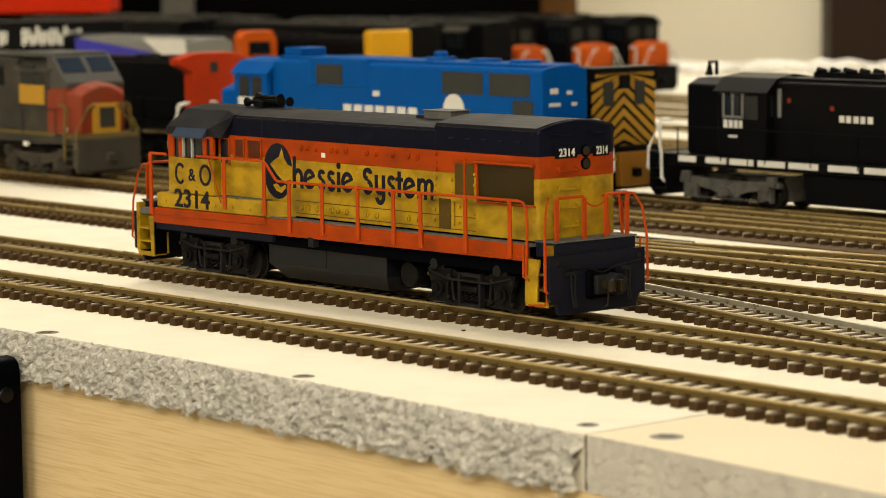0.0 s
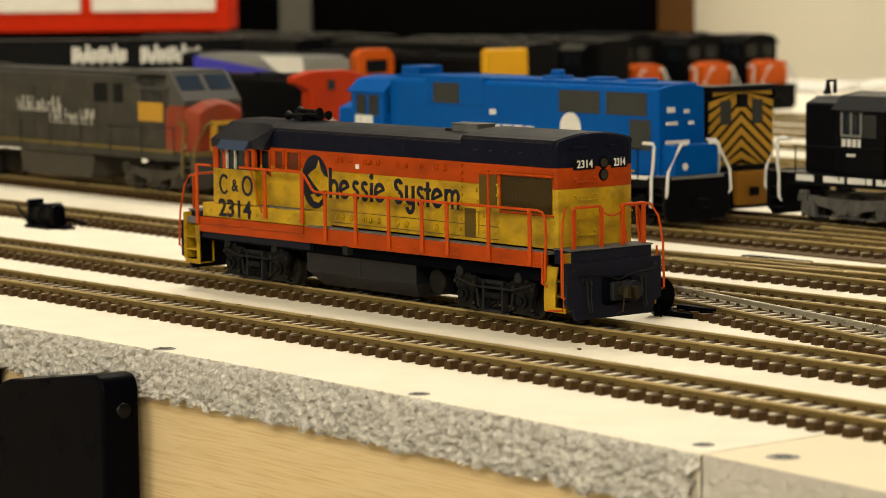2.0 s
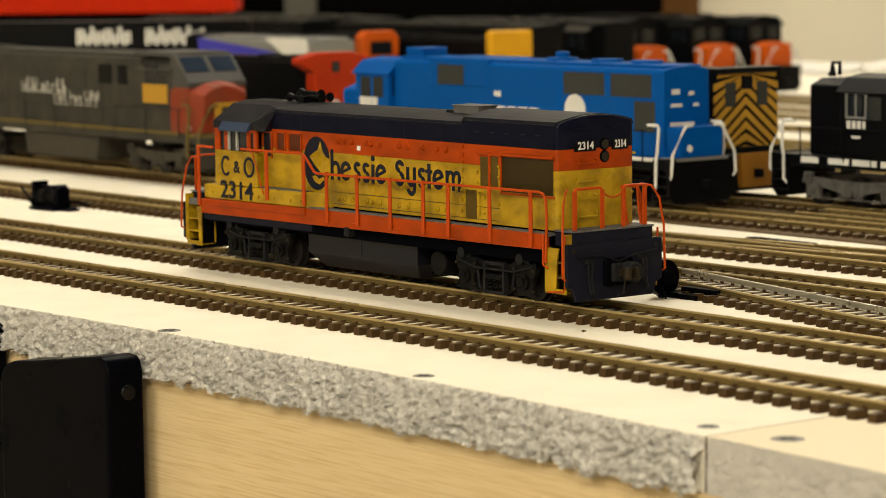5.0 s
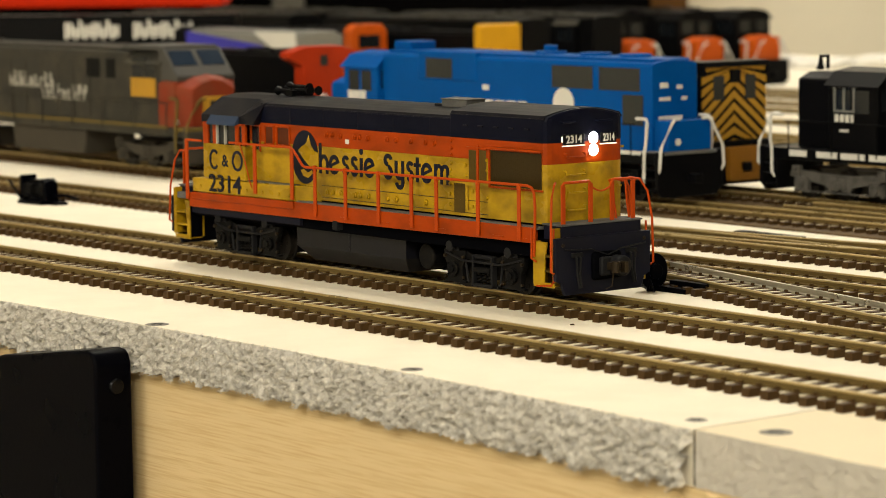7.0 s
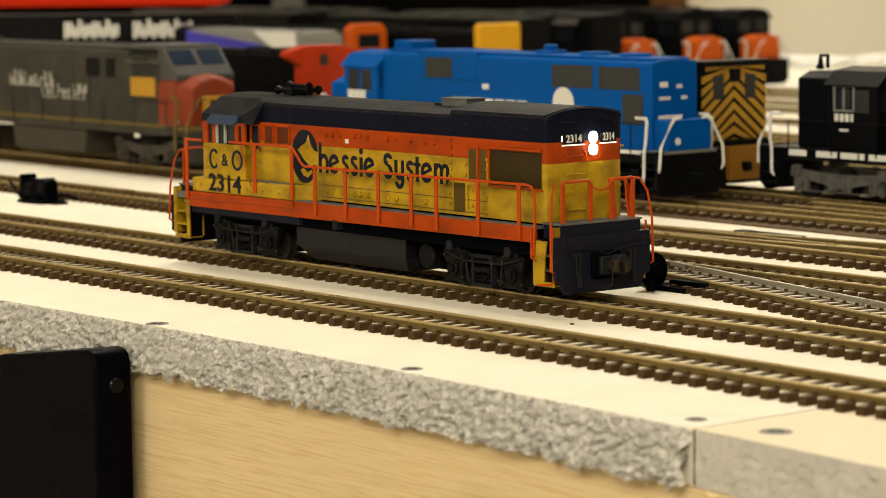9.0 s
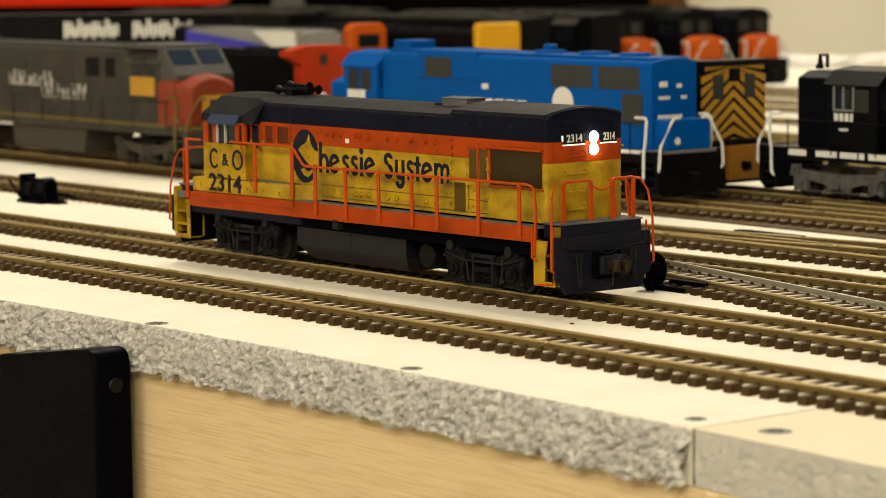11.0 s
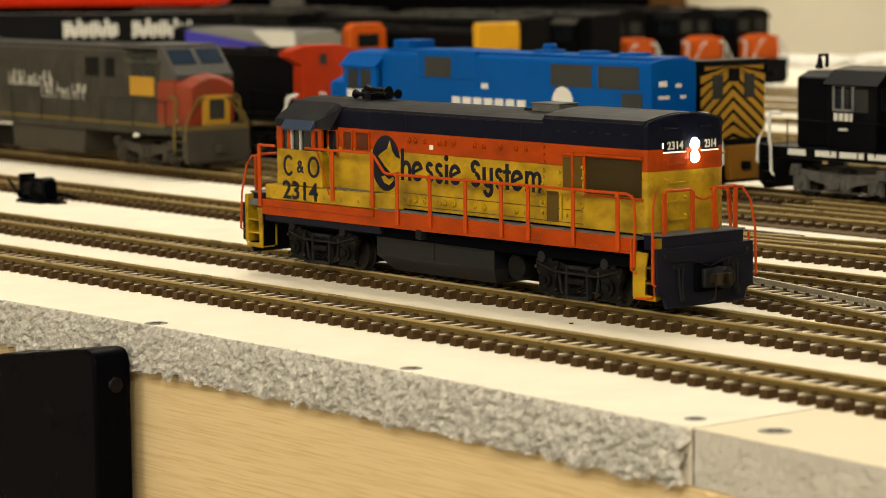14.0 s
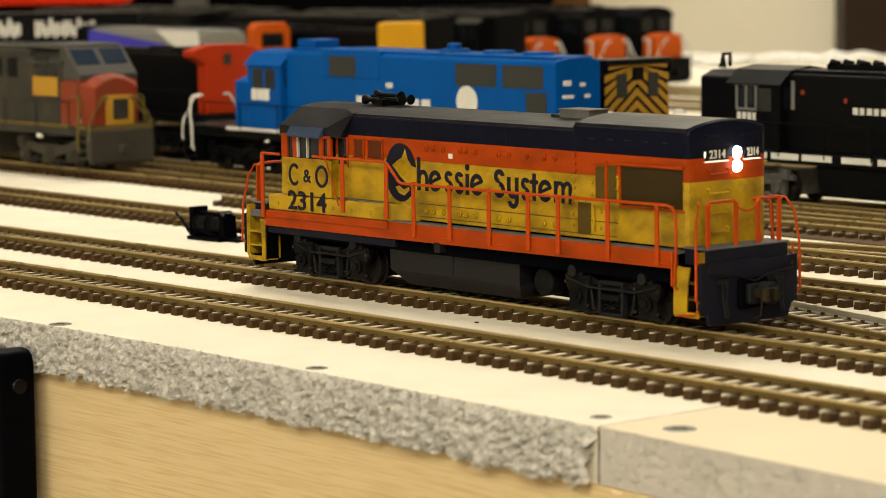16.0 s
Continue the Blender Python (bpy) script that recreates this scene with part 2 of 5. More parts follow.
ground = deck("ground", -1700, SEAM - 0.9, 1350, 1350, BOARD, "")
tagged(ground, "cream painted fibreboard top of the model railway", "layout board", kind="structure")
side = deck("ground", SEAM, 420, -72, -60, BOARD_TAN, "")
tagged(side, "tan unpainted corner of the fibreboard layout top", "layout board", kind="structure")
s = Shape()
s.box(SEAM - 0.9, 420, -71.5, 1350, -12.8, 0.0)
tagged(part("ground", s, BOARD), "cream painted fibreboard beyond the joint", "layout board", kind="structure")


# dark strip fills the joint to stand for the shade inside it
s = Shape()
s.box(SEAM - 0.85, SEAM - 0.05, edge_y(SEAM) + 0.7, -72.5, -12.6, -0.4)
tagged(part("board_joint", s, GAP_SHADE), "dark strip painting shade into the joint between the boards", "board joint", kind="structure")


def torn_face(x, h, rough):
    """How far the torn face stands out at x and at the height h from 0 to 1."""
    p = Vector((x, h * 12.8, 3.0))
    lump = (1 - abs(noise.noise(p * 0.42)) * 2.4) * 2.0 + (1 - abs(noise.noise(p * 0.9 + Vector((9, 4, 1)))) * 2.2) * 1.3
    fine = noise.noise(p * 1.8) * 0.6
    ends = 1.0 - max(0.0, 2 * h - 1) ** 3 * 0.6
    low = (1 - h) ** 0.8 * 2.4 if h > 0.12 else 2.1
    wave = noise.noise(Vector((x * 0.09, 5, 2))) * 1.2
    return max(0.0, rough * ((lump + fine) * (0.35 + 0.65 * ends) + low + wave * (1 - h)) + 0.25 * fine + 0.1)


def ragged_edge(x, h, rough):
    low = noise.noise(Vector((x * 0.22, 7, 2))) * 2.3 + noise.noise(Vector((x * 0.8, 3, 2))) * 0.8
    top = noise.noise(Vector((x * 0.7, 1, 9))) * 0.5
    return rough * (low * (1 - h) ** 2 + top * max(0.0, 2 * h - 1) ** 3)


def torn_edge(x0, x1, rough, material, label):
    """The cut face of the fibreboard: a fine sheet with torn fibres standing out of it."""
    s = Shape()
    xs = strip(x0, x1, 0.5)
    rows = 26
    n = len(xs)
    for j in range(rows):
        h = j / (rows - 1)
        for x in xs:
            s.v.append((x, edge_y(x) + 0.6 - torn_face(x, h, rough), -12.75 + h * 12.7 + ragged_edge(x, h, rough)))
    for j in range(rows - 1):
        for i in range(n - 1):
            a = j * n + i
            s.f.append((a, a + 1, a + n + 1, a + n))
    # loose woolly strands standing off the face
    rng = random.Random(4)
    for _ in range(int((x1 - x0) * 40 * rough)):
        x, h = rng.uniform(x0 + 1, x1 - 1), rng.random() ** 1.15
        z = -12.9 + 12.9 * h + ragged_edge(x, h, rough)
        y = edge_y(x) + 0.5 - torn_face(x, h, rough) - rng.random() * 0.35
        a, tilt = rng.uniform(0, 6.28), rng.uniform(-0.9, 0.5)
        d = Vector((math.cos(a), tilt, math.sin(a) * 0.8)) * rng.uniform(0.5, 1.25)
        bend = Vector((rng.uniform(-1, 1), rng.uniform(-1, 0.2), rng.uniform(-1, 1))) * 0.45
        c = Vector((x, y, z))
        across = Vector((-math.sin(a), 0.2, math.cos(a))) * rng.uniform(0.04, 0.11)
        out = Vector((0, -1, 0)) * rng.uniform(0.04, 0.10)
        pts = []
        for q, w in ((c - d, 0.5), (c + bend, 1.0), (c + d, 0.4)):
            pts += [q + across * w, q - across * w, q + out * w]
        s.add(pts, [(0, 1, 4, 3), (1, 2, 5, 4), (2, 0, 3, 5), (3, 4, 7, 6), (4, 5, 8, 7), (5, 3, 6, 8), (2, 1, 0), (6, 7, 8)])
    ob = part("fibreboard_edge", s, material, smooth=True)
    return tagged(ob, label, "board edge", kind="structure")


torn_edge(-420, SEAM - 0.9, 1.0, FIBRE, "torn fuzzy grey fibreboard edge along the layout front")
torn_edge(SEAM + 0.3, 420, 0.10, FIBRE_CUT, "cleanly cut grey fibreboard edge along the layout front")

# fascia below the board
s = Shape()
xs = strip(-420, 420, 10)
n = len(xs)
for z in (-12.9, -160):
    for back in (0, 14):
        s.v += [(x, edge_y(x) - 0.2 + back, z) for x in xs]
for i in range(n - 1):
    s.f += [(i, i + 1, n + i + 1, n + i), (i + 1, i, 2 * n + i, 2 * n + i + 1), (n + i, n + i + 1, 3 * n + i + 1, 3 * n + i), (2 * n + i, 3 * n + i, 3 * n + i + 1, 2 * n + i + 1)]
s.f += [(0, n, 3 * n, 2 * n), (2 * n - 1, n - 1, 3 * n - 1, 4 * n - 1)]
fascia = part("fascia", s, PLY)
lip = Shape()
rng = random.Random(11)
for k in range(60):
    x = -400 + k * 9.5 + rng.uniform(-3, 3)
    w = rng.uniform(2, 7)
    lip.add([(x, edge_y(x) - 0.35, -13.0), (x + w, edge_y(x + w) - 0.35, -13.1), (x + w * 0.8, edge_y(x + w) - 0.3, -13.6 - rng.random() * 0.8), (x + w * 0.2, edge_y(x) - 0.3, -13.5 - rng.random() * 0.7),
             (x, edge_y(x) - 0.1, -13.0), (x + w, edge_y(x + w) - 0.1, -13.1), (x + w * 0.8, edge_y(x + w) - 0.1, -13.6), (x + w * 0.2, edge_y(x) - 0.1, -13.5)],
            [(0, 1, 2, 3), (7, 6, 5, 4), (1, 0, 4, 5), (2, 1, 5, 6), (3, 2, 6, 7), (0, 3, 7, 4)])
part("veneer_splinters", lip, PLY_EDGE, fascia, "pale torn veneer along the top of the fascia")
tagged(fascia, "pale birch plywood fascia below the fibreboard", "fascia", kind="structure")

# legs and shadow space under the layout
s = Shape()
s.box(-1650, 400, -40, 1340, -160, -12.9)
tagged(part("benchwork", s, BROWN), "dark wooden benchwork carrying the layout boards", "benchwork", kind="structure")
s = Shape()
for lx, ly in ((-1600, 0), (-1600, 1280), (350, 0), (350, 1280)):
    s.box(lx, lx + 60, ly, ly + 60, -1050, -160)
tagged(part("benchwork", s, BROWN), "dark wooden legs of the layout benchwork", "benchwork", kind="structure")


# ---- tracks ----
def rail_sweep(line, side, x0, x1, step=8.0):
    """One rail with foot, stem and head along the curve y = line(x), beside its centre."""
    section = [(-0.95, 2.1), (0.95, 2.1), (0.95, 2.35), (0.28, 2.6), (0.28, 3.5), (0.5, 3.65), (0.5, 4.12), (0.38, 4.2), (-0.38, 4.2), (-0.5, 4.12), (-0.5, 3.65), (-0.28, 3.5), (-0.28, 2.6), (-0.95, 2.35)]
    s = Shape()
    xs = strip(x0, x1, step)
    k = len(section)
    for x in xs:
        a = math.atan2(line(x + 1) - line(x - 1), 2)
        for w, h in section:
            s.v.append((x - (side + w) * math.sin(a), line(x) + (side + w) * math.cos(a), h))
    for i in range(len(xs) - 1):
        for j in range(k):
            s.f.append((i * k + j, i * k + (j + 1) % k, (i + 1) * k + (j + 1) % k, (i + 1) * k + j))
    s.f += [tuple(range(k)), tuple(range((len(xs) - 1) * k, len(xs) * k))[::-1]]
    return s, k


def tie_shape(length):
    s = Shape()
    h = length / 2
    s.add([(-1.35, -h, 0), (1.35, -h, 0), (1.35, h, 0), (-1.35, h, 0), (-1.2, -h + 0.2, 2.1), (1.2, -h + 0.2, 2.1), (1.2, h - 0.2, 2.1), (-1.2, h - 0.2, 2.1)],
          [(4, 5, 6, 7), (0, 1, 5, 4), (1, 2, 6, 5), (2, 3, 7, 6), (3, 0, 4, 7)])
    for c in (-8.25, 8.25):
        for d in (-1.25, 1.25):
            s.box(-0.6, 0.6, c + d - 0.3, c + d + 0.3, 2.05, 2.75)
    return s


TIE_DATA = tie_shape(28.0).mesh("tie")
TIE_DATA.materials.append(TIE)
# cream blocks between ties, added to show board the tall ties hide
s = Shape()
s.box(1.25, 4.83, -9.95, 9.6, 0, 1.82)
PATCH_DATA = s.mesh("board_patch")
PATCH_DATA.materials.append(BOARD_PATCH)
SPACING = 6.079


def track(label, line, x0, x1, first, metal_near=None, metal_far=None, ties=True, patches=True):
    t = thing("railway_track", label, "track", "tracks of the layout")
    for side, metal in ((-8.25, metal_near or RAIL), (8.25, metal_far or RAIL)):
        shape, k = rail_sweep(line, side, x0, x1)
        rail = part("rail", shape, metal, t)
        rail.data.materials.append(RAIL_HEAD if metal is RAIL else metal)
        for i, face in enumerate(rail.data.polygons):
            face.material_index = 1 if i < len(shape.f) - 2 and 5 <= i % k <= 9 else 0
    x = first - SPACING * math.floor((first - x0) / SPACING)
    while ties and x < x1:
        a = math.degrees(math.atan2(line(x + 1) - line(x - 1), 2))
        ob = new("tie", TIE_DATA)
        ob.parent = t
        j = random.uniform(-1, 1)
        ob.matrix_basis = pose((x + j * 0.12) * MM, (line(x) + j * 0.15) * MM, 0.0, 0, 0, a + j * 0.6)
        if patches:
            ob = new("board_patch", PATCH_DATA)
            ob.parent = t
            ob.matrix_basis = pose(x * MM, line(x) * MM, 0.0, 0, 0, a)
        x += SPACING
    return t


def line_front(x):
    return -59.3 + 0.0038 * x - 2.4e-5 * x * x


def line_main(x):
    return 0.25 - 0.0011 * x - 3.2e-5 * x * x


def line_third(x):
    return 87.5


def line_branch(x):
    """Leaves the third track and comes towards the main one."""
    d = max(0.0, x + 190.0)
    return 87.5 - 0.00095 * d * d if d < 120 else 73.82 - 0.228 * (d - 120)


def line_fan(x):
    """Leaves the fourth track away from the main line."""
    d = max(0.0, x + 190.0)
    return 145.0 + 0.0007 * d * d if d < 150 else 160.75 + 0.21 * (d - 150)


def line_siding(x):
    return 252.5


def line_fourth(x):
    return 145.0


def line_fifth(x):
    return 224.0 + 0.02 * (x + 105) if x > -300 else 220.1


def line_grey(x):
    return 180.0 if x < -440 else 180.0 - 1.0e-4 * (x + 440) ** 2


def line_sixth(x):
    return 281.0


# thin dark brown strips laid under two of the yard tracks
for y0, y1, x0 in ((203, 238, -480), (262, 300, -330)):
    s = Shape()
    s.box(x0, 330, y0, y1, 0, 0.7)
    tagged(part("roadbed", s, YARD_STRIP), "dark brown strip under the yard tracks", "roadbed", kind="structure")
track("weathered brown model track along the front of the layout", line_front, -430, 330, -92.2)
track("weathered brown model track under the yellow locomotive", line_main, -480, 330, -182.2)
track("weathered model track behind the main line", line_third, -760, 330, -60)
track("model turnout branch with bright rails beside the main line", line_branch, -150, 170, -63, RAIL, RAIL_BRIGHT)
track("model turnout branch fanning out into the yard", line_fan, -165, 140, -63, RAIL, RAIL)
track("weathered model siding between the standing locomotives", line_siding, -170, 330, -100)
track("weathered model track in the yard", line_fourth, -330, 330, -60)
track("model track carrying the grey locomotive", line_grey, -900, -300, -500, patches=False)
track("model yard track carrying the blue locomotive", line_fifth, -820, 330, -100)
track("model yard track carrying the black locomotive", line_sixth, -700, 330, -100)

# ---- the yellow and orange locomotive; lengths along u, from a point midway, +u its long-hood end ----
HOOD, CAB = 14.8, 17.6
LOCO_TRUCKS = (57.5, -65.5)
WHEEL_R = 5.8


def roof_outline(half, low, shoulder, crown, n=9):
    """A hood roof seen from its end: upright sides, rounded shoulders, a low crown."""
    pts = [(-half, low), (half, low), (half, shoulder - 1.2)]
    for i in range(n + 1):
        a = i / n
        y = half * (1 - 0.04) * (1 - 2 * a)
        pts.append((y, shoulder + (crown - shoulder) * (1 - (2 * a - 1) ** 2)))
    pts.append((-half, shoulder - 1.2))
    return pts


def floating_side(t, side, wheels, half, material):
    """Side frame with separate journal pedestals, an open middle and a spring cradle."""
    def across(near, far):
        return sorted((side * (half + near), side * (half + far)))

    e = max(wheels) + 5
    s = Shape()
    s.prism([(-e, 9.6), (-e, 11.6), (-e + 3, 12.2), (-9, 11.8), (-6, 10.4), (6, 10.4), (9, 11.8), (e - 3, 12.2), (e, 11.6), (e, 9.6), (e - 2, 9.0), (7, 9.0), (5.5, 7.8), (-5.5, 7.8), (-7, 9.0), (-e + 2, 9.0)], *across(-1.4, 0.4), "y")
    part("side_frame", s, material, t, bevel=0.3)
    for w in wheels:
        s = Shape()
        s.prism([(w - 5.2, 11.6), (w + 5.2, 11.6), (w + 4.6, 8.2), (w + 3.4, 6.4), (w + 3.6, 2.6), (w + 5.0, 2.4), (w + 5.0, 1.7), (w - 5.0, 1.7), (w - 5.0, 2.4), (w - 3.6, 2.6), (w - 3.4, 6.4), (w - 4.6, 8.2)], *across(-0.9, 0.9), "y")
        part("pedestal", s, material, t, bevel=0.25)
        s = Shape()
        s.disc(w, 0, 5.8, 2.5, *across(0.8, 2.0), "y", 16, 2.2)
        s.disc(w, 0, 5.8, 1.2, *across(2.0, 2.6), "y", 12)
        for d in (-1.6, 1.6):
            for g in (-1.6, 1.6):
                s.disc(w + d, 0, 5.8 + g, 0.35, *across(2.0, 2.4), "y", 6)
        part("journal_box", s, material, t, bevel=0.15)
        s = Shape()
        s.disc(w - 0.6, 0, 12.6, 1.7, *across(-0.6, 2.6), "y", 14)
        s.box(w - 3.6, w + 2.6, *across(-0.6, 1.4), 11.2, 13.2)
        part("brake_cylinder", s, HOSE, t, "dull grey brake cylinder", bevel=0.3)
        s = Shape()
        for d in (-4.3, 4.3):
            s.disc(w + d, 0, 9.4, 0.55, *across(0.8, 1.5), "y", 8)
            s.disc(w + d, 0, 3.4, 0.45, *across(0.8, 1.4), "y", 8)
        part("bolt", s, BRONZE, t)
    s = Shape()
    s.box(-4.8, -3.9, *across(-0.4, 1.6), 1.4, 10.6)
    s.box(3.9, 4.8, *across(-0.4, 1.6), 1.4, 10.6)
    s.box(-4.8, 4.8, *across(-0.4, 1.6), 1.2, 2.2)
    s.box(-4.8, 4.8, *across(-0.2, 1.2), 9.6, 10.8)
    part("spring_cradle", s, HOSE, t, "grey open spring cradle", bevel=0.2)
    for k in (-2.3, 0, 2.3):
        s = Shape()
        s.rod([(k + 0.8 * math.cos(a * 0.7), side * (half + 0.3) + 0.8 * math.sin(a * 0.7), 2.3 + 0.12 * a) for a in range(28)], 0.28, 5)
        part("spring", s, material, t, "dark coil spring")
    s = Shape()
    s.box(-3.6, 3.6, *across(-0.6, 1.9), 5.6, 7.2)
    part("spring_plank", s, material, t, bevel=0.2)
    s = Shape()
    s.rod([(-e + 1, side * (half + 1.2), 10.6), (-9, side * (half + 1.6), 8.6), (9, side * (half + 1.6), 8.6), (e - 1, side * (half + 1.2), 10.6)], 0.35, 6)
    s.rod([(-8.6, side * (half + 0.6), 9), (-7.6, side * (half + 0.6), 3), (-6.8, side * (half + 0.6), 2.2)], 0.4, 6)
    s.rod([(8.6, side * (half + 0.6), 9), (7.6, side * (half + 0.6), 3), (6.8, side * (half + 0.6), 2.2)], 0.4, 6)
    part("brake_rigging", s, HOSE, t)


def truck(parent, at, material, wheels, radius, half=13.0, wheel_material=STEEL, floating=False):
    """A truck with cast side frames and its wheelsets. Returns the truck and its wheelsets."""
    t = new("truck")
    t.empty_display_size = 0.01
    t.parent = parent
    t.matrix_basis = pose(at * MM, 0, 0)
    span = max(wheels) - min(wheels)
    for side in (-1, 1):
        if floating:
            floating_side(t, side, wheels, half, material)
            continue
        s = Shape()
        y0, y1 = sorted((side * half, side * (half - 2.2)))
        yo0, yo1 = sorted((side * (half + 1.2), side * (half - 1)))
        e = span / 2 + 7
        s.prism([(-e, 8.6), (-e, 10.4), (-e + 4, 11.2), (-5, 10.2), (5, 10.2), (e - 4, 11.2), (e, 10.4), (e, 8.6), (e - 5, 8.2), (7, 5.6), (5, 4.0), (-5, 4.0), (-7, 5.6), (-e + 5, 8.2)], y0, y1, "y")
        for w in wheels:
            s.box(w - 2.6, w + 2.6, yo0, yo1, 3.4, 8.6)
            s.disc(w, 0, 5.8, 1.9, *sorted((side * (half + 0.6), side * (half + 2.0))), "y", 12)
            s.box(w - 3.6, w - 2.8, yo0, yo1, 2.6, 8.0)
            s.box(w + 2.8, w + 3.6, yo0, yo1, 2.6, 8.0)
        for k in (-3, -1, 1, 3):
            s.disc(k, side * (half + 0.2), 0, 0.9, 4.4, 9.0, "z", 10)
        s.box(-5.5, 5.5, yo0, yo1, 3.2, 4.4)
        s.box(-e + 2, -e + 6, yo0, yo1, 9, 13)
        s.box(e - 6, e - 2, yo0, yo1, 9, 13)
        s.disc(-e + 4, 0, 11.6, 1.1, *sorted((side * (half + 1.2), side * (half + 2.4))), "y", 10)
        s.rod([(-e + 4, side * (half + 1.6), 9), (-e + 7, side * (half + 1.6), 3.2), (e - 7, side * (half + 1.6), 3.2), (e - 4, side * (half + 1.6), 9)], 0.35, 6)
        part("side_frame", s, material, t, bevel=0.15)
    s = Shape()
    s.box(-span / 2 - 4, span / 2 + 4, -half + 6.2, half - 6.2, 2.6, 12)
    part("bolster", s, material, t)
    sets = []
    for w in wheels:
        s = Shape()
        for y in (-9.6, 7.2):
            s.disc(0, 0, 0, radius, y, y + 2.4, "y", 24)
            s.disc(0, 0, 0, radius + 0.7, y + (2.0 if y < 0 else -0.1), y + (2.5 if y < 0 else 0.4), "y", 24)
        for y in (-9.8, 9.1):
            for k in range(6):
                a = k * math.pi / 3
                s.disc(radius * 0.6 * math.cos(a), 0, radius * 0.6 * math.sin(a), 0.8, y, y + 0.7, "y", 8)
        s.disc(0, 0, 0, 1.2, -11, 11, "y", 10)
        ob = part("wheelset", s, wheel_material, t, "metal wheels on one axle")
        ob.matrix_basis = pose(w * MM, 0, radius * MM)
        sets.append(ob)
    return t, sets


def sign(name, text, size, material, parent, m, stretch=1.0):
    """Numerals of the built-in font, turned into a thin mesh."""
    curve = bpy.data.curves.new(name, "FONT")
    curve.body, curve.size, curve.extrude, curve.align_x, curve.align_y = text, size * MM, 0.00006, "CENTER", "CENTER"
    curve.offset = size * MM * 0.018
    curve.resolution_u = 3
    temp = bpy.data.objects.new(name, curve)
    data = bpy.data.meshes.new_from_object(temp)
    bpy.data.objects.remove(temp)
    data.transform(m @ Matrix.Diagonal((stretch, 1, 1, 1)))
    data.materials.append(material)
    ob = new(name, data)
    ob.parent = parent
    return ob


def on_side(u, y, z):
    return pose(u * MM, y * MM, z * MM, 90, 0, 0)


def on_end(u, y, z):
    return pose(u * MM, y * MM, z * MM, 90, 0, 90)


loco = thing("locomotive", "weathered yellow and orange model diesel locomotive with dark blue roof", "locomotive")

# frame, deck and pilots
s = Shape()
s.box(-97, 89, -15.5, 15.5, 12.5, 18)
part("frame", s, FRAME, loco)
s = Shape()
s.box(-94, 86, -6.5, 6.5, 3.5, 12.5)
part("chassis", s, FRAME, loco)
for y in (-1, 1):
    a, b = sorted((y * CAB, y * (CAB - 1.6)))
    s = Shape()
    s.prism([(-94, 15.5), (-32.6, 15.8), (84.8, 16.6), (84.8, 21.1), (-33, 20.9), (-94, 20.2)], a, b, "y")
    part("side_sill", s, ORANGE, loco, "weathered orange side sill", bevel=0.2)
    s = Shape()
    s.prism([(-91, 18.3), (-32.8, 18.5), (-32.8, 20.95), (-91, 20.6)], *sorted((y * (CAB + 0.5), y * (CAB - 0.4))), "y")
    part("sill_lip", s, ORANGE, loco, "orange ledge along the sill", bevel=0.2)
    s = Shape()
    s.box(-93, -31, *sorted((y * (CAB - 0.9), y * (CAB - 2.2))), 13.4, 15.9)
    part("skirt", s, PILOT, loco, "dull slate skirt below the sill")
    for k, u in enumerate((-8.5, 12, 40, 66, 78)):
        s = Shape()
        s.box(u, u + 5.4, *sorted((y * (CAB + 0.18), y * (CAB - 0.3))), 17.4 + 0.1 * (k % 2), 17.8)
        part("jack_pad", s, ORANGE, loco)
s = Shape()
s.box(-33, 86, -CAB + 0.25, CAB - 0.25, 20.5, 21.45)
part("deck", s, DECK, loco, "grey walkway", bevel=0.2)
s = Shape()
s.box(-101, -33, -CAB + 0.3, CAB - 0.3, 17.9, 19.95)
part("deck", s, DECK, loco, "grey walkway", bevel=0.2)
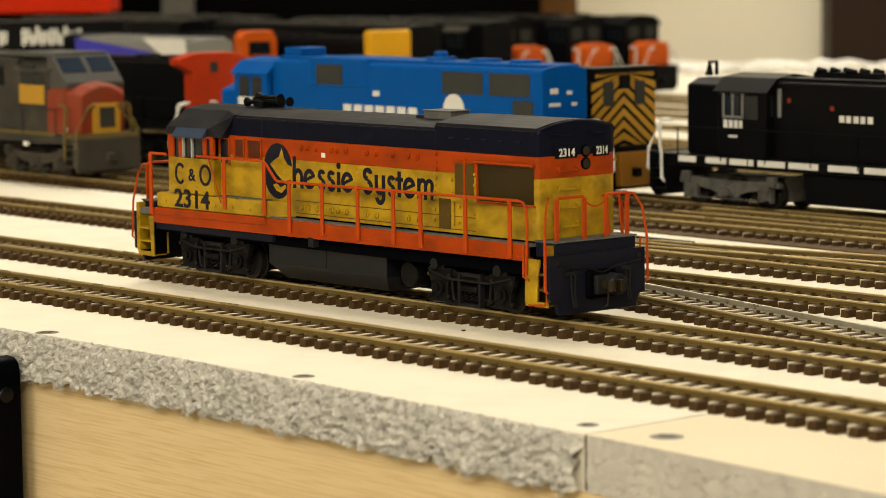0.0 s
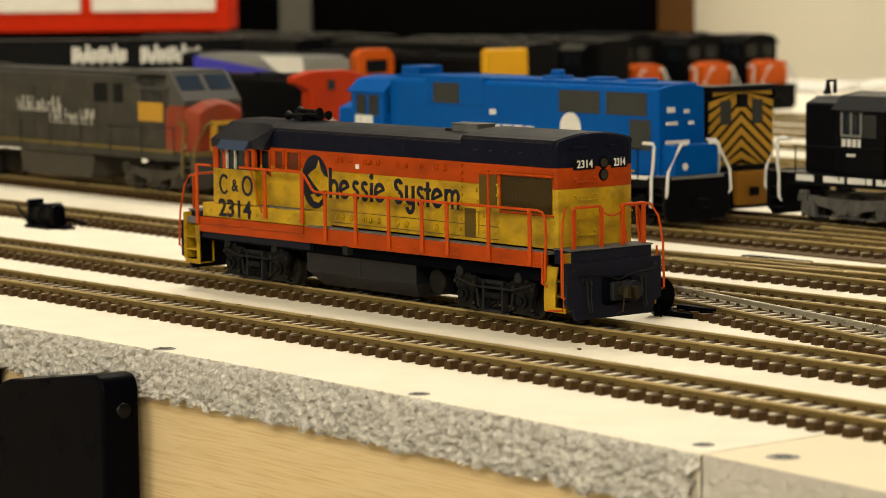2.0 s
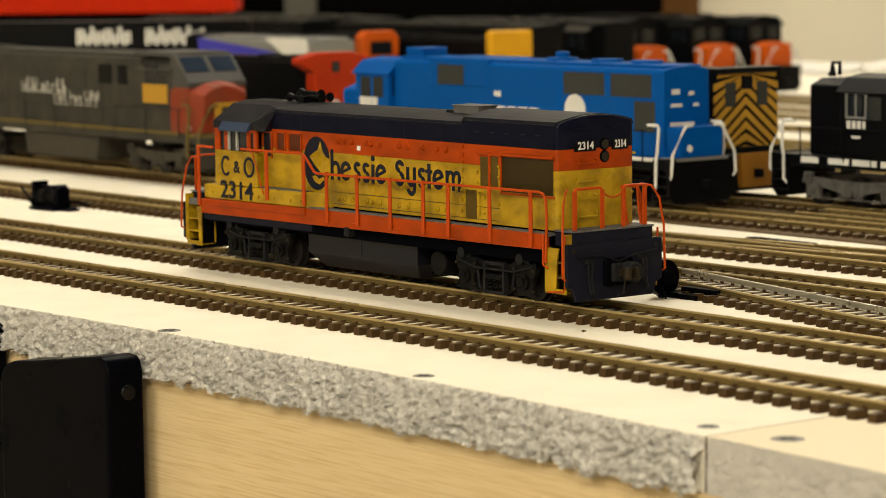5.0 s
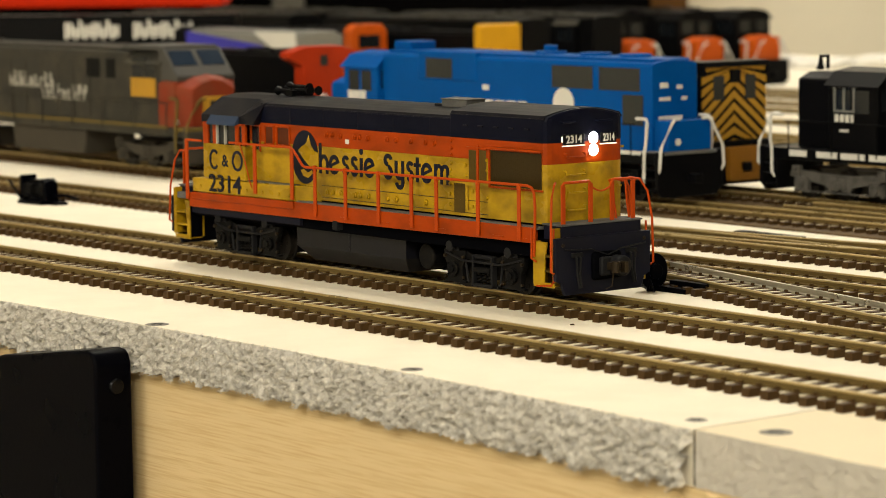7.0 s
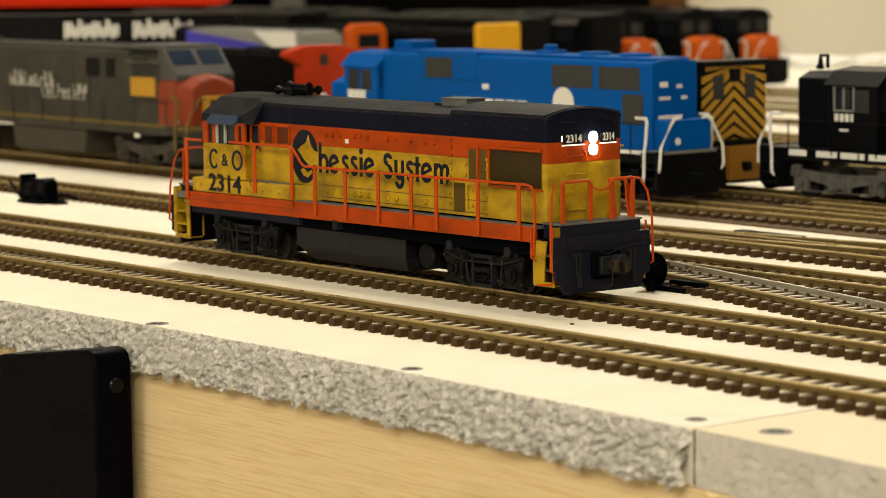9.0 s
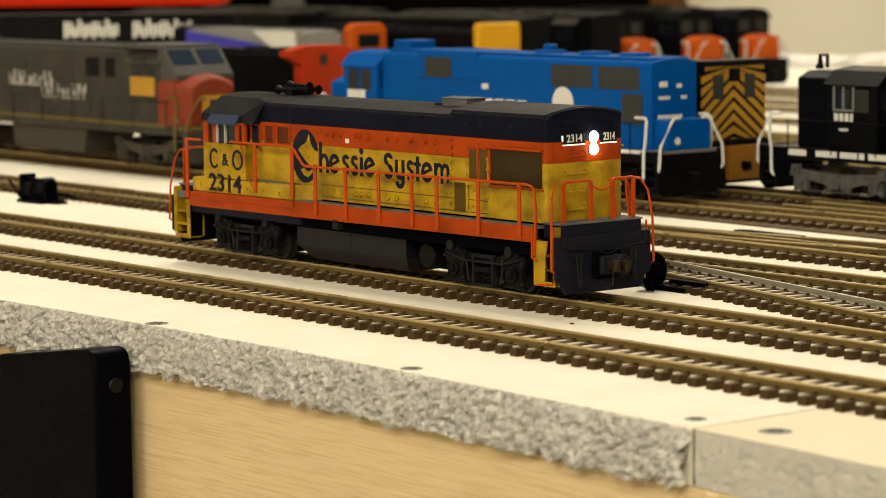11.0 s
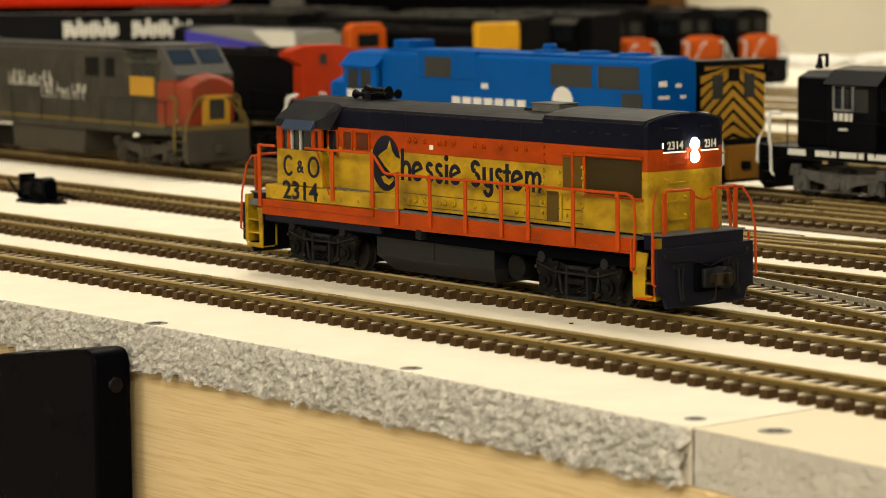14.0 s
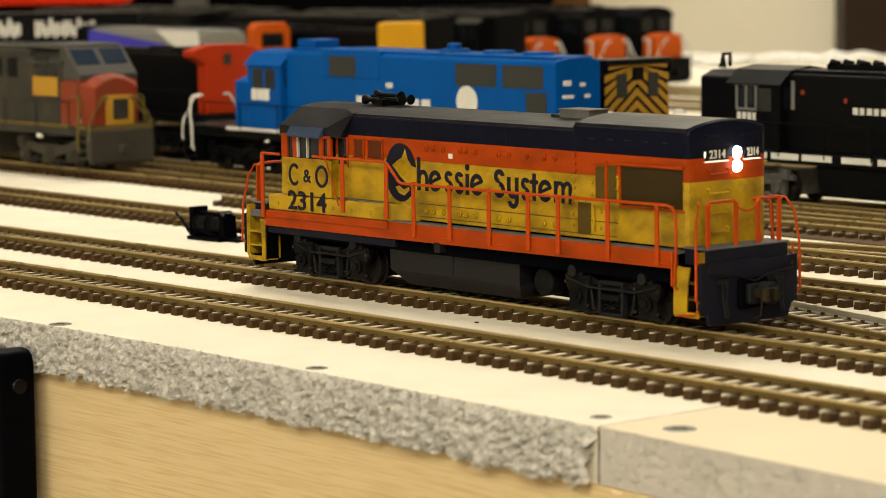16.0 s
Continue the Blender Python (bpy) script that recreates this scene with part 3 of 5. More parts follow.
for u0, u1, sign_u in ((86.2, 94.2, 1), (-102.5, -95, -1)):
    s = Shape()
    s.box(u0, u1, -15.2, 15.2, 17.5, 21.9)
    part("end_platform", s, PILOT, loco, bevel=0.3)
    s = Shape()
    s.box(u0 - 0.2, u1 + 0.3, -15.6, 15.6, 21.9, 22.4)
    part("deck", s, DECK, loco, "grey end walkway", bevel=0.12)
    outer = 95 if sign_u > 0 else -103.5
    s = Shape()
    s.prism([(-18.2, 18.7), (-18.2, 6.6), (-15.8, 5.6), (-14.6, 2.2), (14.6, 2.2), (15.8, 5.6), (18.2, 6.6), (18.2, 18.7)], *sorted((outer, outer - sign_u * 1.4)), "x")
    part("pilot", s, PILOT, loco, "dark slate blue pilot plate", bevel=0.35)
    s = Shape()
    for y in (-15.6, 15.6):
        s.disc(0, y, 16.6, 0.55, *sorted((outer - sign_u * 0.1, outer + sign_u * 0.4)), "x", 10)
    part("bolt", s, BRONZE, loco)
    s = Shape()
    s.box(*sorted((outer, outer + sign_u * 1.6)), -5.2, 5.6, 6.0, 14.0)
    part("coupler_pocket", s, FRAME, loco, bevel=1.0, smooth=True)
    s = Shape()
    s.box(*sorted((outer + sign_u * 1.4, outer + sign_u * 3.2)), -3.4, 3.6, 7.2, 12.6)
    s.disc(0, 2.2, 10.0, 3.0, *sorted((outer + sign_u * 2.0, outer + sign_u * 6.4)), "x", 16)
    part("coupler_box", s, HOSE, loco, "dark weathered coupler draft box", bevel=0.6, smooth=True)
    s = Shape()
    s.box(*sorted((outer + sign_u * 3, outer + sign_u * 6.0)), -1.6, 0.8, 8.9, 11.1)
    s.disc(outer + sign_u * 7.0, -1.6, 0, 1.3, 8.4, 11.6, "z", 12)
    s.box(*sorted((outer + sign_u * 6.4, outer + sign_u * 8.6)), 0.4, 1.7, 8.4, 11.6)
    s.rod([(outer + sign_u * 5.2, -1, 8.6), (outer + sign_u * 5.2, -1.5, 4.4), (outer + sign_u * 4.2, -3, 3.6)], 0.25, 6)
    part("coupler", s, BRONZE, loco, "dull bronze knuckle coupler", bevel=0.3)
    for y in (-10.4, 10.4):
        s = Shape()
        for d in (-1.0, 0.6):
            s.rod([(outer + sign_u * 0.2, y + d, 13.8), (outer + sign_u * 1.2, y + d, 12.8), (outer + sign_u * 1.1, y + d * 0.6, 8), (outer + sign_u * 1.6, y + d * 0.5 + 0.3, 4.2)], 0.38, 6)
        s.box(*sorted((outer, outer + sign_u * 0.9)), y - 2.2, y + 1.8, 12.9, 14.2)
        part("air_hose", s, HOSE, loco)
    s = Shape()
    s.rod([(outer + sign_u * 0.8, -15.5, 15.4), (outer + sign_u * 0.9, -5, 14.9), (outer + sign_u * 1.8, 0, 13.0), (outer + sign_u * 1.8, 5, 14.6), (outer + sign_u * 0.8, 15.5, 15.4)], 0.22, 6)
    part("uncoupling_lever", s, HOSE, loco)
    # step wells at both corners
    for y in (-1, 1):
        a, b = sorted((outer - sign_u * 1.5, outer - sign_u * 10.5))
        far, near = sorted((y * CAB, y * (CAB - 5)))
        s = Shape()
        inner = b if sign_u < 0 else a
        wide = 6.0 if sign_u > 0 else 3.0
        rim = outer - sign_u * 1.45
        plate = Shape()
        plate.box(*sorted((inner, inner + sign_u * 0.8)), far, near, 5.0, 17.4)
        part("step_back", plate, YELLOW if sign_u > 0 else FRAME, loco)
        # risers darker than the yellow step well
        riser = Shape()
        riser.box(a + 1, b - 0.2, *sorted((y * (CAB - 4.6), y * (CAB - 5.0))), 5.2, 17.2)
        part("riser", riser, PANEL, loco, "dark brown step risers")
        trim = Shape()
        trim.rod([(rim, y * (CAB + 0.1), 21.4), (rim, y * (CAB + 0.1), 6.4), (rim - sign_u * 1.0, y * (CAB + 0.1), 5.2), (rim - sign_u * 7.5, y * (CAB + 0.1), 4.6)], 0.32, 6)
        part("step_edge", trim, RAIL_ORANGE if sign_u > 0 else YELLOW, loco, "painted edge of the step well")
        s.box(a, b, *sorted((y * (CAB - 5), y * (CAB - 5.8))), 5.0, 17.4)
        for z in (4.6, 8.8, 13.0):
            step = Shape()
            step.box(a + 0.1, b - 0.1, far + 0.1, near - 0.1, z, z + 0.6)
            part("step", step, PANEL if sign_u > 0 else YELLOW, loco, bevel=0.1)
        s.box(a, b, *sorted((y * CAB, y * (CAB - 0.5))), 4.4, 5.8)
        s.prism([(inner, 17.4), (inner + sign_u * wide, 17.4), (inner + sign_u * (wide - 0.9), 12.5), (inner + sign_u * (wide - 1.3), 5.0), (inner, 5.0)], *sorted((y * (CAB + 0.1), y * (CAB - 0.5))), "y")
        s.box(*sorted((rim, rim - sign_u * 0.8)), far, near, 6.0, 21.5 if y < 0 else 18.4)
        part("step_well", s, YELLOW, loco, "yellow corner steps", bevel=0.12)

# long hood in its three painted bands
PLAN = [(-61, -HOOD), (85.9, -HOOD), (86.7, -HOOD + 0.8), (87.1, -HOOD + 2.2), (87.3, -HOOD + 4.5), (87.3, HOOD - 4.5), (87.1, HOOD - 2.2), (86.7, HOOD - 0.8), (85.9, HOOD), (-61, HOOD)]
s = Shape()
s.prism(PLAN, 21.45, 39.0, "z")
hood = part("hood", s, YELLOW, loco, "dirty yellow lower hood", bevel=0.2)
s = Shape()
s.prism(PLAN, 39.0, 45.1, "z")
part("hood_band", s, ORANGE, loco, "orange upper hood band", bevel=0.1)
s = Shape()
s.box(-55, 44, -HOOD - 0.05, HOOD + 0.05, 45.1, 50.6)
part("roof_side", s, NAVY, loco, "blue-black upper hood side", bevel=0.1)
s = Shape()
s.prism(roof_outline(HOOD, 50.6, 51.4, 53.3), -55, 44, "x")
part("hood_roof", s, ROOF, loco, "dusty grey-black hood roof, toned as lit from above", bevel=0.3)
s = Shape()
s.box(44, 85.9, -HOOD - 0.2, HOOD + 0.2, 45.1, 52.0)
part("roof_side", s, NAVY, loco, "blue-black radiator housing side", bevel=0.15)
s = Shape()
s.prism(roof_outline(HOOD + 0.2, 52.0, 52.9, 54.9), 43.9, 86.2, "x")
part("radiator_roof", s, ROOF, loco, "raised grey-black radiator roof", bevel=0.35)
# end sheet, rounded at its upper corners
s = Shape()
rings = [roof_outline(half, 45.1, 52.8 - low, 54.9 - low) for half, low in ((HOOD, 0.1), (HOOD - 0.7, 0.3), (HOOD - 1.9, 0.7), (HOOD - 4.2, 1.3))]
n = len(rings[0])
for outline, u in zip(rings, (85.9, 86.75, 87.15, 87.35)):
    s.v += [(u, y, z) for y, z in outline]
s.f = [tuple(range(n))[::-1], tuple(range(3 * n, 4 * n))] + [(k * n + i, k * n + (i + 1) % n, (k + 1) * n + (i + 1) % n, (k + 1) * n + i) for k in range(3) for i in range(n)]
part("end_cap", s, NAVY, loco, "blue-black rounded hood end")
# long seams of the engine doors
for z in (22.9, 26.6):
    s = Shape()
    s.box(-21.5, 61, -HOOD - 0.12, -HOOD + 0.1, z, z + 0.22)
    part("door_seam", s, PANEL, loco)
# black strip paints in the shadowed gap along the hood foot
s = Shape()
s.box(-21.5, 85.8, -HOOD - 0.08, -HOOD + 0.1, 21.5, 21.95)
part("door_seam", s, FRAME, loco)

# doors, latches and vents of the hood
for z, colour in ((42.8, ORANGE), (24.8, YELLOW)):
    for k, u in enumerate((-18.4, -15.4, -11.1, -3.7, -1.2, 3.1, 12.9, 17.3, 24.8, 31.8, 36.1)):
        s = Shape()
        s.disc(u, 0, z, 0.85, -HOOD - 0.5, -HOOD, "y", 10, 0.95)
        s.box(u - 0.2, u + 0.2, -HOOD - 0.85, -HOOD - 0.4, z - 0.7, z + 0.4)
        part("door_latch", s, colour, loco, bevel=0.12)
for u, z in ((44.2, 44.0), (44.2, 41.8), (44.2, 39.7), (44.0, 37.3), (44.0, 35.3), (43.6, 33.2), (43.6, 31.2), (43.5, 28.2), (43.5, 25.1), (54.0, 25.0), (54.2, 29.5), (61.0, 39.0), (61.0, 36.0), (60.8, 28.0), (50.9, 37.0), (50.9, 34.0)):
    s = Shape()
    s.disc(u, 0, z, 0.5, -HOOD - 0.55, -HOOD, "y", 8, 0.6)
    part("rivet", s, ORANGE if z > 39 else YELLOW, loco, bevel=0.1)
for u0, u1, z0, z1 in ((52.3, 55.9, 32.8, 41.6), (57.2, 60.4, 32.8, 41.8), (45.3, 50.4, 22.8, 31.5)):
    s = Shape()
    s.box(u0, u1, -HOOD - 0.1, -HOOD + 0.3, z0, z1)
    part("vent_panel", s, PANEL, loco, "grimy dark yellow vent panel")
for y in (-1, 1):
    s = Shape()
    s.box(62.4, 85.2, *sorted((y * (HOOD + 0.1), y * (HOOD - 0.4))), 31.8, 42.0)
    part("radiator_grille", s, GRILLE, loco, "dark yellow-brown radiator grille")
    s = Shape()
    for k in range(26):
        u = 63.0 + k * 0.87
        s.box(u, u + 0.3, *sorted((y * (HOOD + 0.12), y * (HOOD + 0.05))), 32.0, 41.8)
    part("grille_slats", s, GRILLE, loco)
    s = Shape()
    s.box(61.6, 86.0, *sorted((y * (HOOD + 1.3), y * HOOD)), 42.4, 43.1)
    s.box(61.8, 86.0, *sorted((y * (HOOD + 0.5), y * HOOD)), 31.1, 31.7)
    s.box(61.7, 62.3, *sorted((y * (HOOD + 0.5), y * HOOD)), 31.1, 42.4)
    part("grille_rim", s, ORANGE if y < 0 else YELLOW, loco, bevel=0.08)
    s = Shape()
    s.box(51.6, 60.8, *sorted((y * (HOOD + 0.5), y * HOOD)), 42.1, 42.6)
    s.box(56.2, 57.0, *sorted((y * (HOOD + 0.4), y * HOOD)), 32.6, 43.2)
    part("vent_rim", s, ORANGE, loco)
    s = Shape()
    s.rod([(52, y * (HOOD + 0.5), 24), (52, y * (HOOD + 0.5), 31)], 0.3, 6)
    part("sand_pipe", s, YELLOW, loco)

# roof fittings
s = Shape()
s.box(27.6, 39.6, -5.2, 2.0, 53.0, 55.4)
s.box(27.2, 40.0, -5.5, 2.3, 55.2, 55.6)
part("exhaust_outlet", s, DECK, loco, "weathered grey exhaust outlet", bevel=0.3)
s = Shape()
s.box(23.8, 27.6, -5, 1.5, 52.8, 53.9)
part("roof_hatch", s, HOSE, loco, bevel=0.2)
for k in range(5):
    s = Shape()
    s.box(50 + k * 7, 52.2 + k * 7, -HOOD - 0.55, -HOOD - 0.1, 48.6, 49.0)
    part("lift_ring", s, ROOF, loco)
for u in (-38, -20, -2, 16, 34):
    s = Shape()
    s.box(u - 0.1, u + 0.1, -HOOD - 0.12, -HOOD, 45.4, 50.4)
    part("roof_seam", s, ROOF, loco)
s = Shape()
s.box(-54, 44, -HOOD - 0.22, -HOOD + 0.1, 50.35, 50.75)
part("gutter", s, PILOT, loco, "thin lip below the hood roof", bevel=0.1)
# horn cluster on the roof behind the cab
for k, (y, l) in enumerate(((-3.4, 5.0), (-1.6, 6.4), (0.2, 5.4), (2.0, 6.0), (3.6, 4.6), (-0.6, 4.6), (1.2, 5.0))):
    s = Shape()
    z = 54.8 + (1.3 if k > 4 else 0.25 * (k % 2))
    d = 1 if k % 2 else -1
    s.disc(0, y, z, 0.75, -53.5, -53.5 + d * l, "x", 10)
    s.disc(0, y, z, 0.75, -53.5 + d * l, -53.5 + d * (l + 2.0), "x", 12, 1.55)
    part("horn", s, BLACK, loco, "black chime horn")
s = Shape()
s.box(-55.4, -51.6, -4.2, 4.2, 52.8, 55.2)
s.box(-58, -50, -1.2, 1.2, 52.6, 54.4)
s.rod([(-60, -1, 53.0), (-57.5, -2, 55), (-53.5, -2, 55.4)], 0.45, 6)
part("horn_bracket", s, BLACK, loco)

# cab
s = Shape()
s.box(-84.2, -59.8, -CAB, CAB, 25.9, 37.2)
part("cab_side", s, YELLOW, loco, "yellow cab side panel", bevel=0.25)
s = Shape()
s.prism([(-91, 20.7), (-33, 20.95), (-33, 26.0), (-91, 25.4)], -CAB - 0.1, CAB + 0.1, "y")
part("cab_base", s, YELLOW, loco, "yellow raised sill below the cab", bevel=0.5)
s = Shape()
s.prism([(-33, -CAB - 0.1), (-31.4, -CAB + 0.3), (-25.2, -HOOD - 0.1), (-25.2, HOOD + 0.1), (-31.4, CAB - 0.3), (-33, CAB + 0.1)], 21.0, 26.1, "z")
part("battery_box_end", s, YELLOW, loco, bevel=0.25)
s = Shape()
s.box(-59, -33, -CAB + 0.4, CAB - 0.4, 25.9, 26.25)
part("deck", s, DECK, loco, "grey walkway beside the cab")
for u in (-86, -80, -59, -50, -41, -35):
    s = Shape()
    s.disc(u, 0, 22.9, 0.5, -CAB - 0.45, -CAB, "y", 8, 0.6)
    part("rivet", s, YELLOW, loco, bevel=0.1)
for y in (-1, 1):
    s = Shape()
    f0, f1 = sorted((y * CAB, y * (CAB - 1.0)))
    for u0, u1 in ((-84.2, -81.3), (-78.5, -76.5), (-65.5, -63.7), (-61.6, -59.8)):
        s.box(u0, u1, f0, f1, 37.2, 44.4)
    s.box(-84.2, -59.8, f0, f1, 43.6, 44.6)
    part("window_post", s, ORANGE, loco, "orange cab window posts", bevel=0.12)
    for u0, u1 in ((-81.3, -78.5), (-76.5, -65.5), (-63.7, -61.6)):
        s = Shape()
        s.box(u0, u1, *sorted((y * (CAB - 0.6), y * (CAB - 0.9))), 37.2, 43.8)
        part("window", s, GLASS, loco, "dark cab window")
    for u in (-76.0, -71.3):
        s = Shape()
        s.box(u - 0.32, u + 0.32, *sorted((y * (CAB + 0.1), y * (CAB - 0.7))), 37.4, 43.6)
        part("window_frame", s, FADED, loco, "pale sliding window frame")
    s = Shape()
    s.box(-82, -60, *sorted((y * (CAB + 0.35), y * (CAB - 0.3))), 36.8, 37.3)
    part("window_sill", s, YELLOW, loco, bevel=0.1)
    s = Shape()
    s.box(-59.4, -55.2, *sorted((y * (HOOD + 0.12), y * (HOOD - 0.4))), 36.2, 43.8)
    part("door_window", s, GLASS, loco, "dark cab door window")
    s = Shape()
    s.box(-59.9, -54.6, *sorted((y * (HOOD + 0.4), y * HOOD)), 43.8, 44.4)
    s.box(-55.2, -54.5, *sorted((y * (HOOD + 0.4), y * HOOD)), 35.6, 43.8)
    part("door_frame", s, ORANGE, loco, bevel=0.1)
    s = Shape()
    s.prism([(y * CAB, 46.9), (y * (CAB + 1.9), 44.2), (y * (CAB + 1.9), 43.7), (y * CAB, 44.4)], -79.4, -63.0, "x")
    part("sunshade", s, SHADE, loco, "slate blue sunshade over the cab window", bevel=0.12)
s = Shape()
s.box(-84.2, -83.2, -CAB + 1, CAB - 1, 36.2, 46)
part("cab_front", s, ORANGE, loco)
s = Shape()
s.prism([(-CAB, 44.2), (CAB, 44.2), (CAB, 46.8), (9.5, 52.2), (4, 53.2), (-4, 53.2), (-9.5, 52.2), (-CAB, 46.8)], -85, -62, "x")
s.add([(-62, -CAB, 46.8), (-62, -9.5, 52.2), (-62, -4, 53.2), (-62, 4, 53.2), (-62, 9.5, 52.2), (-62, CAB, 46.8), (-62, CAB, 44.2), (-62, -CAB, 44.2),
       (-55, -CAB, 44.9), (-52, -HOOD, 51.5), (-52, -4, 53.4), (-52, 4, 53.4), (-52, HOOD, 51.5), (-55, CAB, 44.9), (-55, CAB, 44.2), (-55, -CAB, 44.2)],
      [(0, 1, 9, 8), (1, 2, 10, 9), (2, 3, 11, 10), (3, 4, 12, 11), (4, 5, 13, 12), (5, 6, 14, 13), (7, 0, 8, 15), (6, 7, 15, 14), (8, 9, 10, 11, 12, 13, 14, 15)])
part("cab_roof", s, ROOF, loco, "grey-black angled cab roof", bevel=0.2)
# hood section behind the cab with its small windows
for u0, u1 in ((-51.8, -47.2), (-45.2, -38.4)):
    s = Shape()
    s.box(u0, u1, -HOOD - 0.1, -HOOD + 0.3, 38.6, 43.9)
    part("vent_window", s, VENT, loco, "dark orange-brown vent window")
    s = Shape()
    s.box(u0 - 0.4, u0 + 0.2, -HOOD - 0.5, -HOOD, 38.2, 44.3)
    s.box(u1 - 0.2, u1 + 0.4, -HOOD - 0.5, -HOOD, 38.2, 44.3)
    s.box(u0 - 0.4, u1 + 0.4, -HOOD - 0.5, -HOOD, 43.9, 44.4)
    s.box(u0 - 0.4, u1 + 0.4, -HOOD - 0.5, -HOOD, 38.1, 38.6)
    part("vent_frame", s, ORANGE, loco, bevel=0.1)

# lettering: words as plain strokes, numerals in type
s = Shape()
Y0, Y1 = -HOOD - 0.16, -HOOD + 0.05
s.ring(-30.1, 35.2, 7.1, 8.5, 7.0, Y0, Y1, 0, 360, 40)
part("emblem", s, INK, loco, "dark round emblem on the hood")
s = Shape()
s.prism([(-33.8, 37.2), (-31.5, 38.6), (-29.3, 39.6), (-27.9, 42.2), (-26.8, 39.2), (-25.0, 37.4), (-22.9, 36.9), (-22.9, 32.6), (-24.6, 31.0), (-27.0, 32.0), (-30.3, 34.2)], Y0 - 0.12, Y1, "y")
s.prism([(-32.4, 30.9), (-30.9, 29.2), (-28.4, 28.6), (-25.9, 30.3), (-26.4, 31.2), (-28.6, 30.3), (-30.8, 31.4)], Y0 - 0.12, Y1, "y")
part("emblem_figure", s, YELLOW, loco, "yellow pointed figure on the emblem")
strokes = []


def stroke():
    strokes.append(Shape())
    return strokes[-1]


for u in (-14.6, 3.6, 32.2):
    stroke().ring(u, 33.6, 2.8, 3.1, 1.35, Y0, Y1, 15, 325, 20).prism([(u - 2.2, 32.6), (u + 2.4, 34.2), (u + 2.4, 35.2), (u - 2.2, 33.6)], Y0 + 0.02, Y1, "y")
for u in (-8.6, -4.0, 24.1):
    stroke().ring(u, 35.1, 1.8, 1.7, 1.25, Y0, Y1, 20, 270, 12).ring(u, 32.3, 1.8, 1.9, 1.25, Y0, Y1, -160, 90, 12)
stroke().box(-22.6, -21.2, Y0, Y1, 30.5, 40.1).ring(-20.1, 33.6, 2.5, 3.0, 1.35, Y0 + 0.02, Y1, 0, 180, 12).box(-19.0, -17.6, Y0, Y1, 30.5, 33.6)
stroke().box(-1.2, 0.3, Y0, Y1, 30.5, 36.4)
stroke().disc(-0.45, 0, 38.3, 0.95, Y0, Y1, "y", 12)
stroke().ring(13.2, 36.5, 2.2, 2.0, 1.4, Y0, Y1, 10, 270, 14).ring(13.2, 32.8, 2.3, 2.3, 1.4, Y0, Y1, -165, 90, 14)
stroke().box(16.5, 17.9, Y0, Y1, 32.8, 36.6).box(19.8, 21.2, Y0, Y1, 30.2, 36.6).ring(18.9, 33.0, 2.35, 2.4, 1.4, Y0 + 0.02, Y1, 180, 360, 12).ring(18.9, 30.2, 2.3, 2.4, 1.4, Y0 + 0.02, Y1, 190, 360, 12)
stroke().box(27.0, 28.4, Y0, Y1, 30.6, 38.1).box(26.0, 29.3, Y0 + 0.02, Y1, 35.2, 36.3)
stroke().box(35.8, 37.1, Y0, Y1, 30.6, 36.6).box(38.8, 40.0, Y0, Y1, 30.6, 35.0).box(41.7, 43.0, Y0, Y1, 30.6, 35.0).ring(38.1, 34.7, 1.9, 2.0, 1.2, Y0 + 0.02, Y1, 0, 180, 10).ring(41.05, 34.7, 1.95, 2.0, 1.2, Y0 + 0.02, Y1, 0, 180, 10)
for s in strokes:
    part("word_stroke", s, INK, loco)
C0, C1 = -CAB - 0.16, -CAB + 0.05
for args in ((-77.7, 32.1, 2.8, 3.4, 0.95, C0, C1, 42, 318, 24), (-64.2, 32.2, 3.1, 3.4, 0.95, C0, C1, 0, 360, 28)):
    s = Shape()
    s.ring(*args)
    part("word_stroke", s, INK, loco)
sign("word_stroke", "&", 5.6, INK, loco, on_side(-71.4, -CAB - 0.1, 31.8), 1.05)
sign("road_number", "2314", 8.0, INK, loco, on_side(-71.3, -CAB - 0.32, 24.0), 1.2)
s = Shape()
s.box(-8.6, -6.8, -HOOD - 0.12, -HOOD + 0.1, 40.4, 41.8)
part("data_plate", s, WHITE, loco, "small white data plate")

# long-hood end: number boards, headlights, grab irons
for y0, y1 in ((-8.8, -0.6), (5.6, 11.6)):
    s = Shape()
    s.box(86.9, 87.7, y0, y1, 44.3, 47.3)
    part("number_board", s, BLACK, loco, bevel=0.15)
    sign("road_number", "2314", 3.1, WHITE, loco, on_end(87.8, (y0 + y1) / 2, 45.8), 0.98 if y0 < 0 else 0.72)
s = Shape()
for z in (46.0, 42.5):
    s.disc(0, 2.7, z, 1.75, 86.6, 87.7, "x", 18)
part("headlight_housing", s, FRAME, loco, bevel=0.15)
s = Shape()
for z in (46.0, 42.5):
    s.disc(0, 2.7, z, 1.35, 87.5, 87.85, "x", 18)
part("headlight_lens", s, LENS, loco, "unlit glass headlight lenses")
bulbs = []
for z in (46.0, 42.5):
    s = Shape()
    s.disc(0, 0, 0, 1.75, -0.35, 0.35, "x", 18, 1.3)
    ob = part("headlight_bulb", s, BULB, loco, "glowing white headlight bulb", bevel=0.1, smooth=True)
    ob.matrix_basis = pose(84 * MM, 2.7 * MM, z * MM)
    bulbs.append((ob, z))
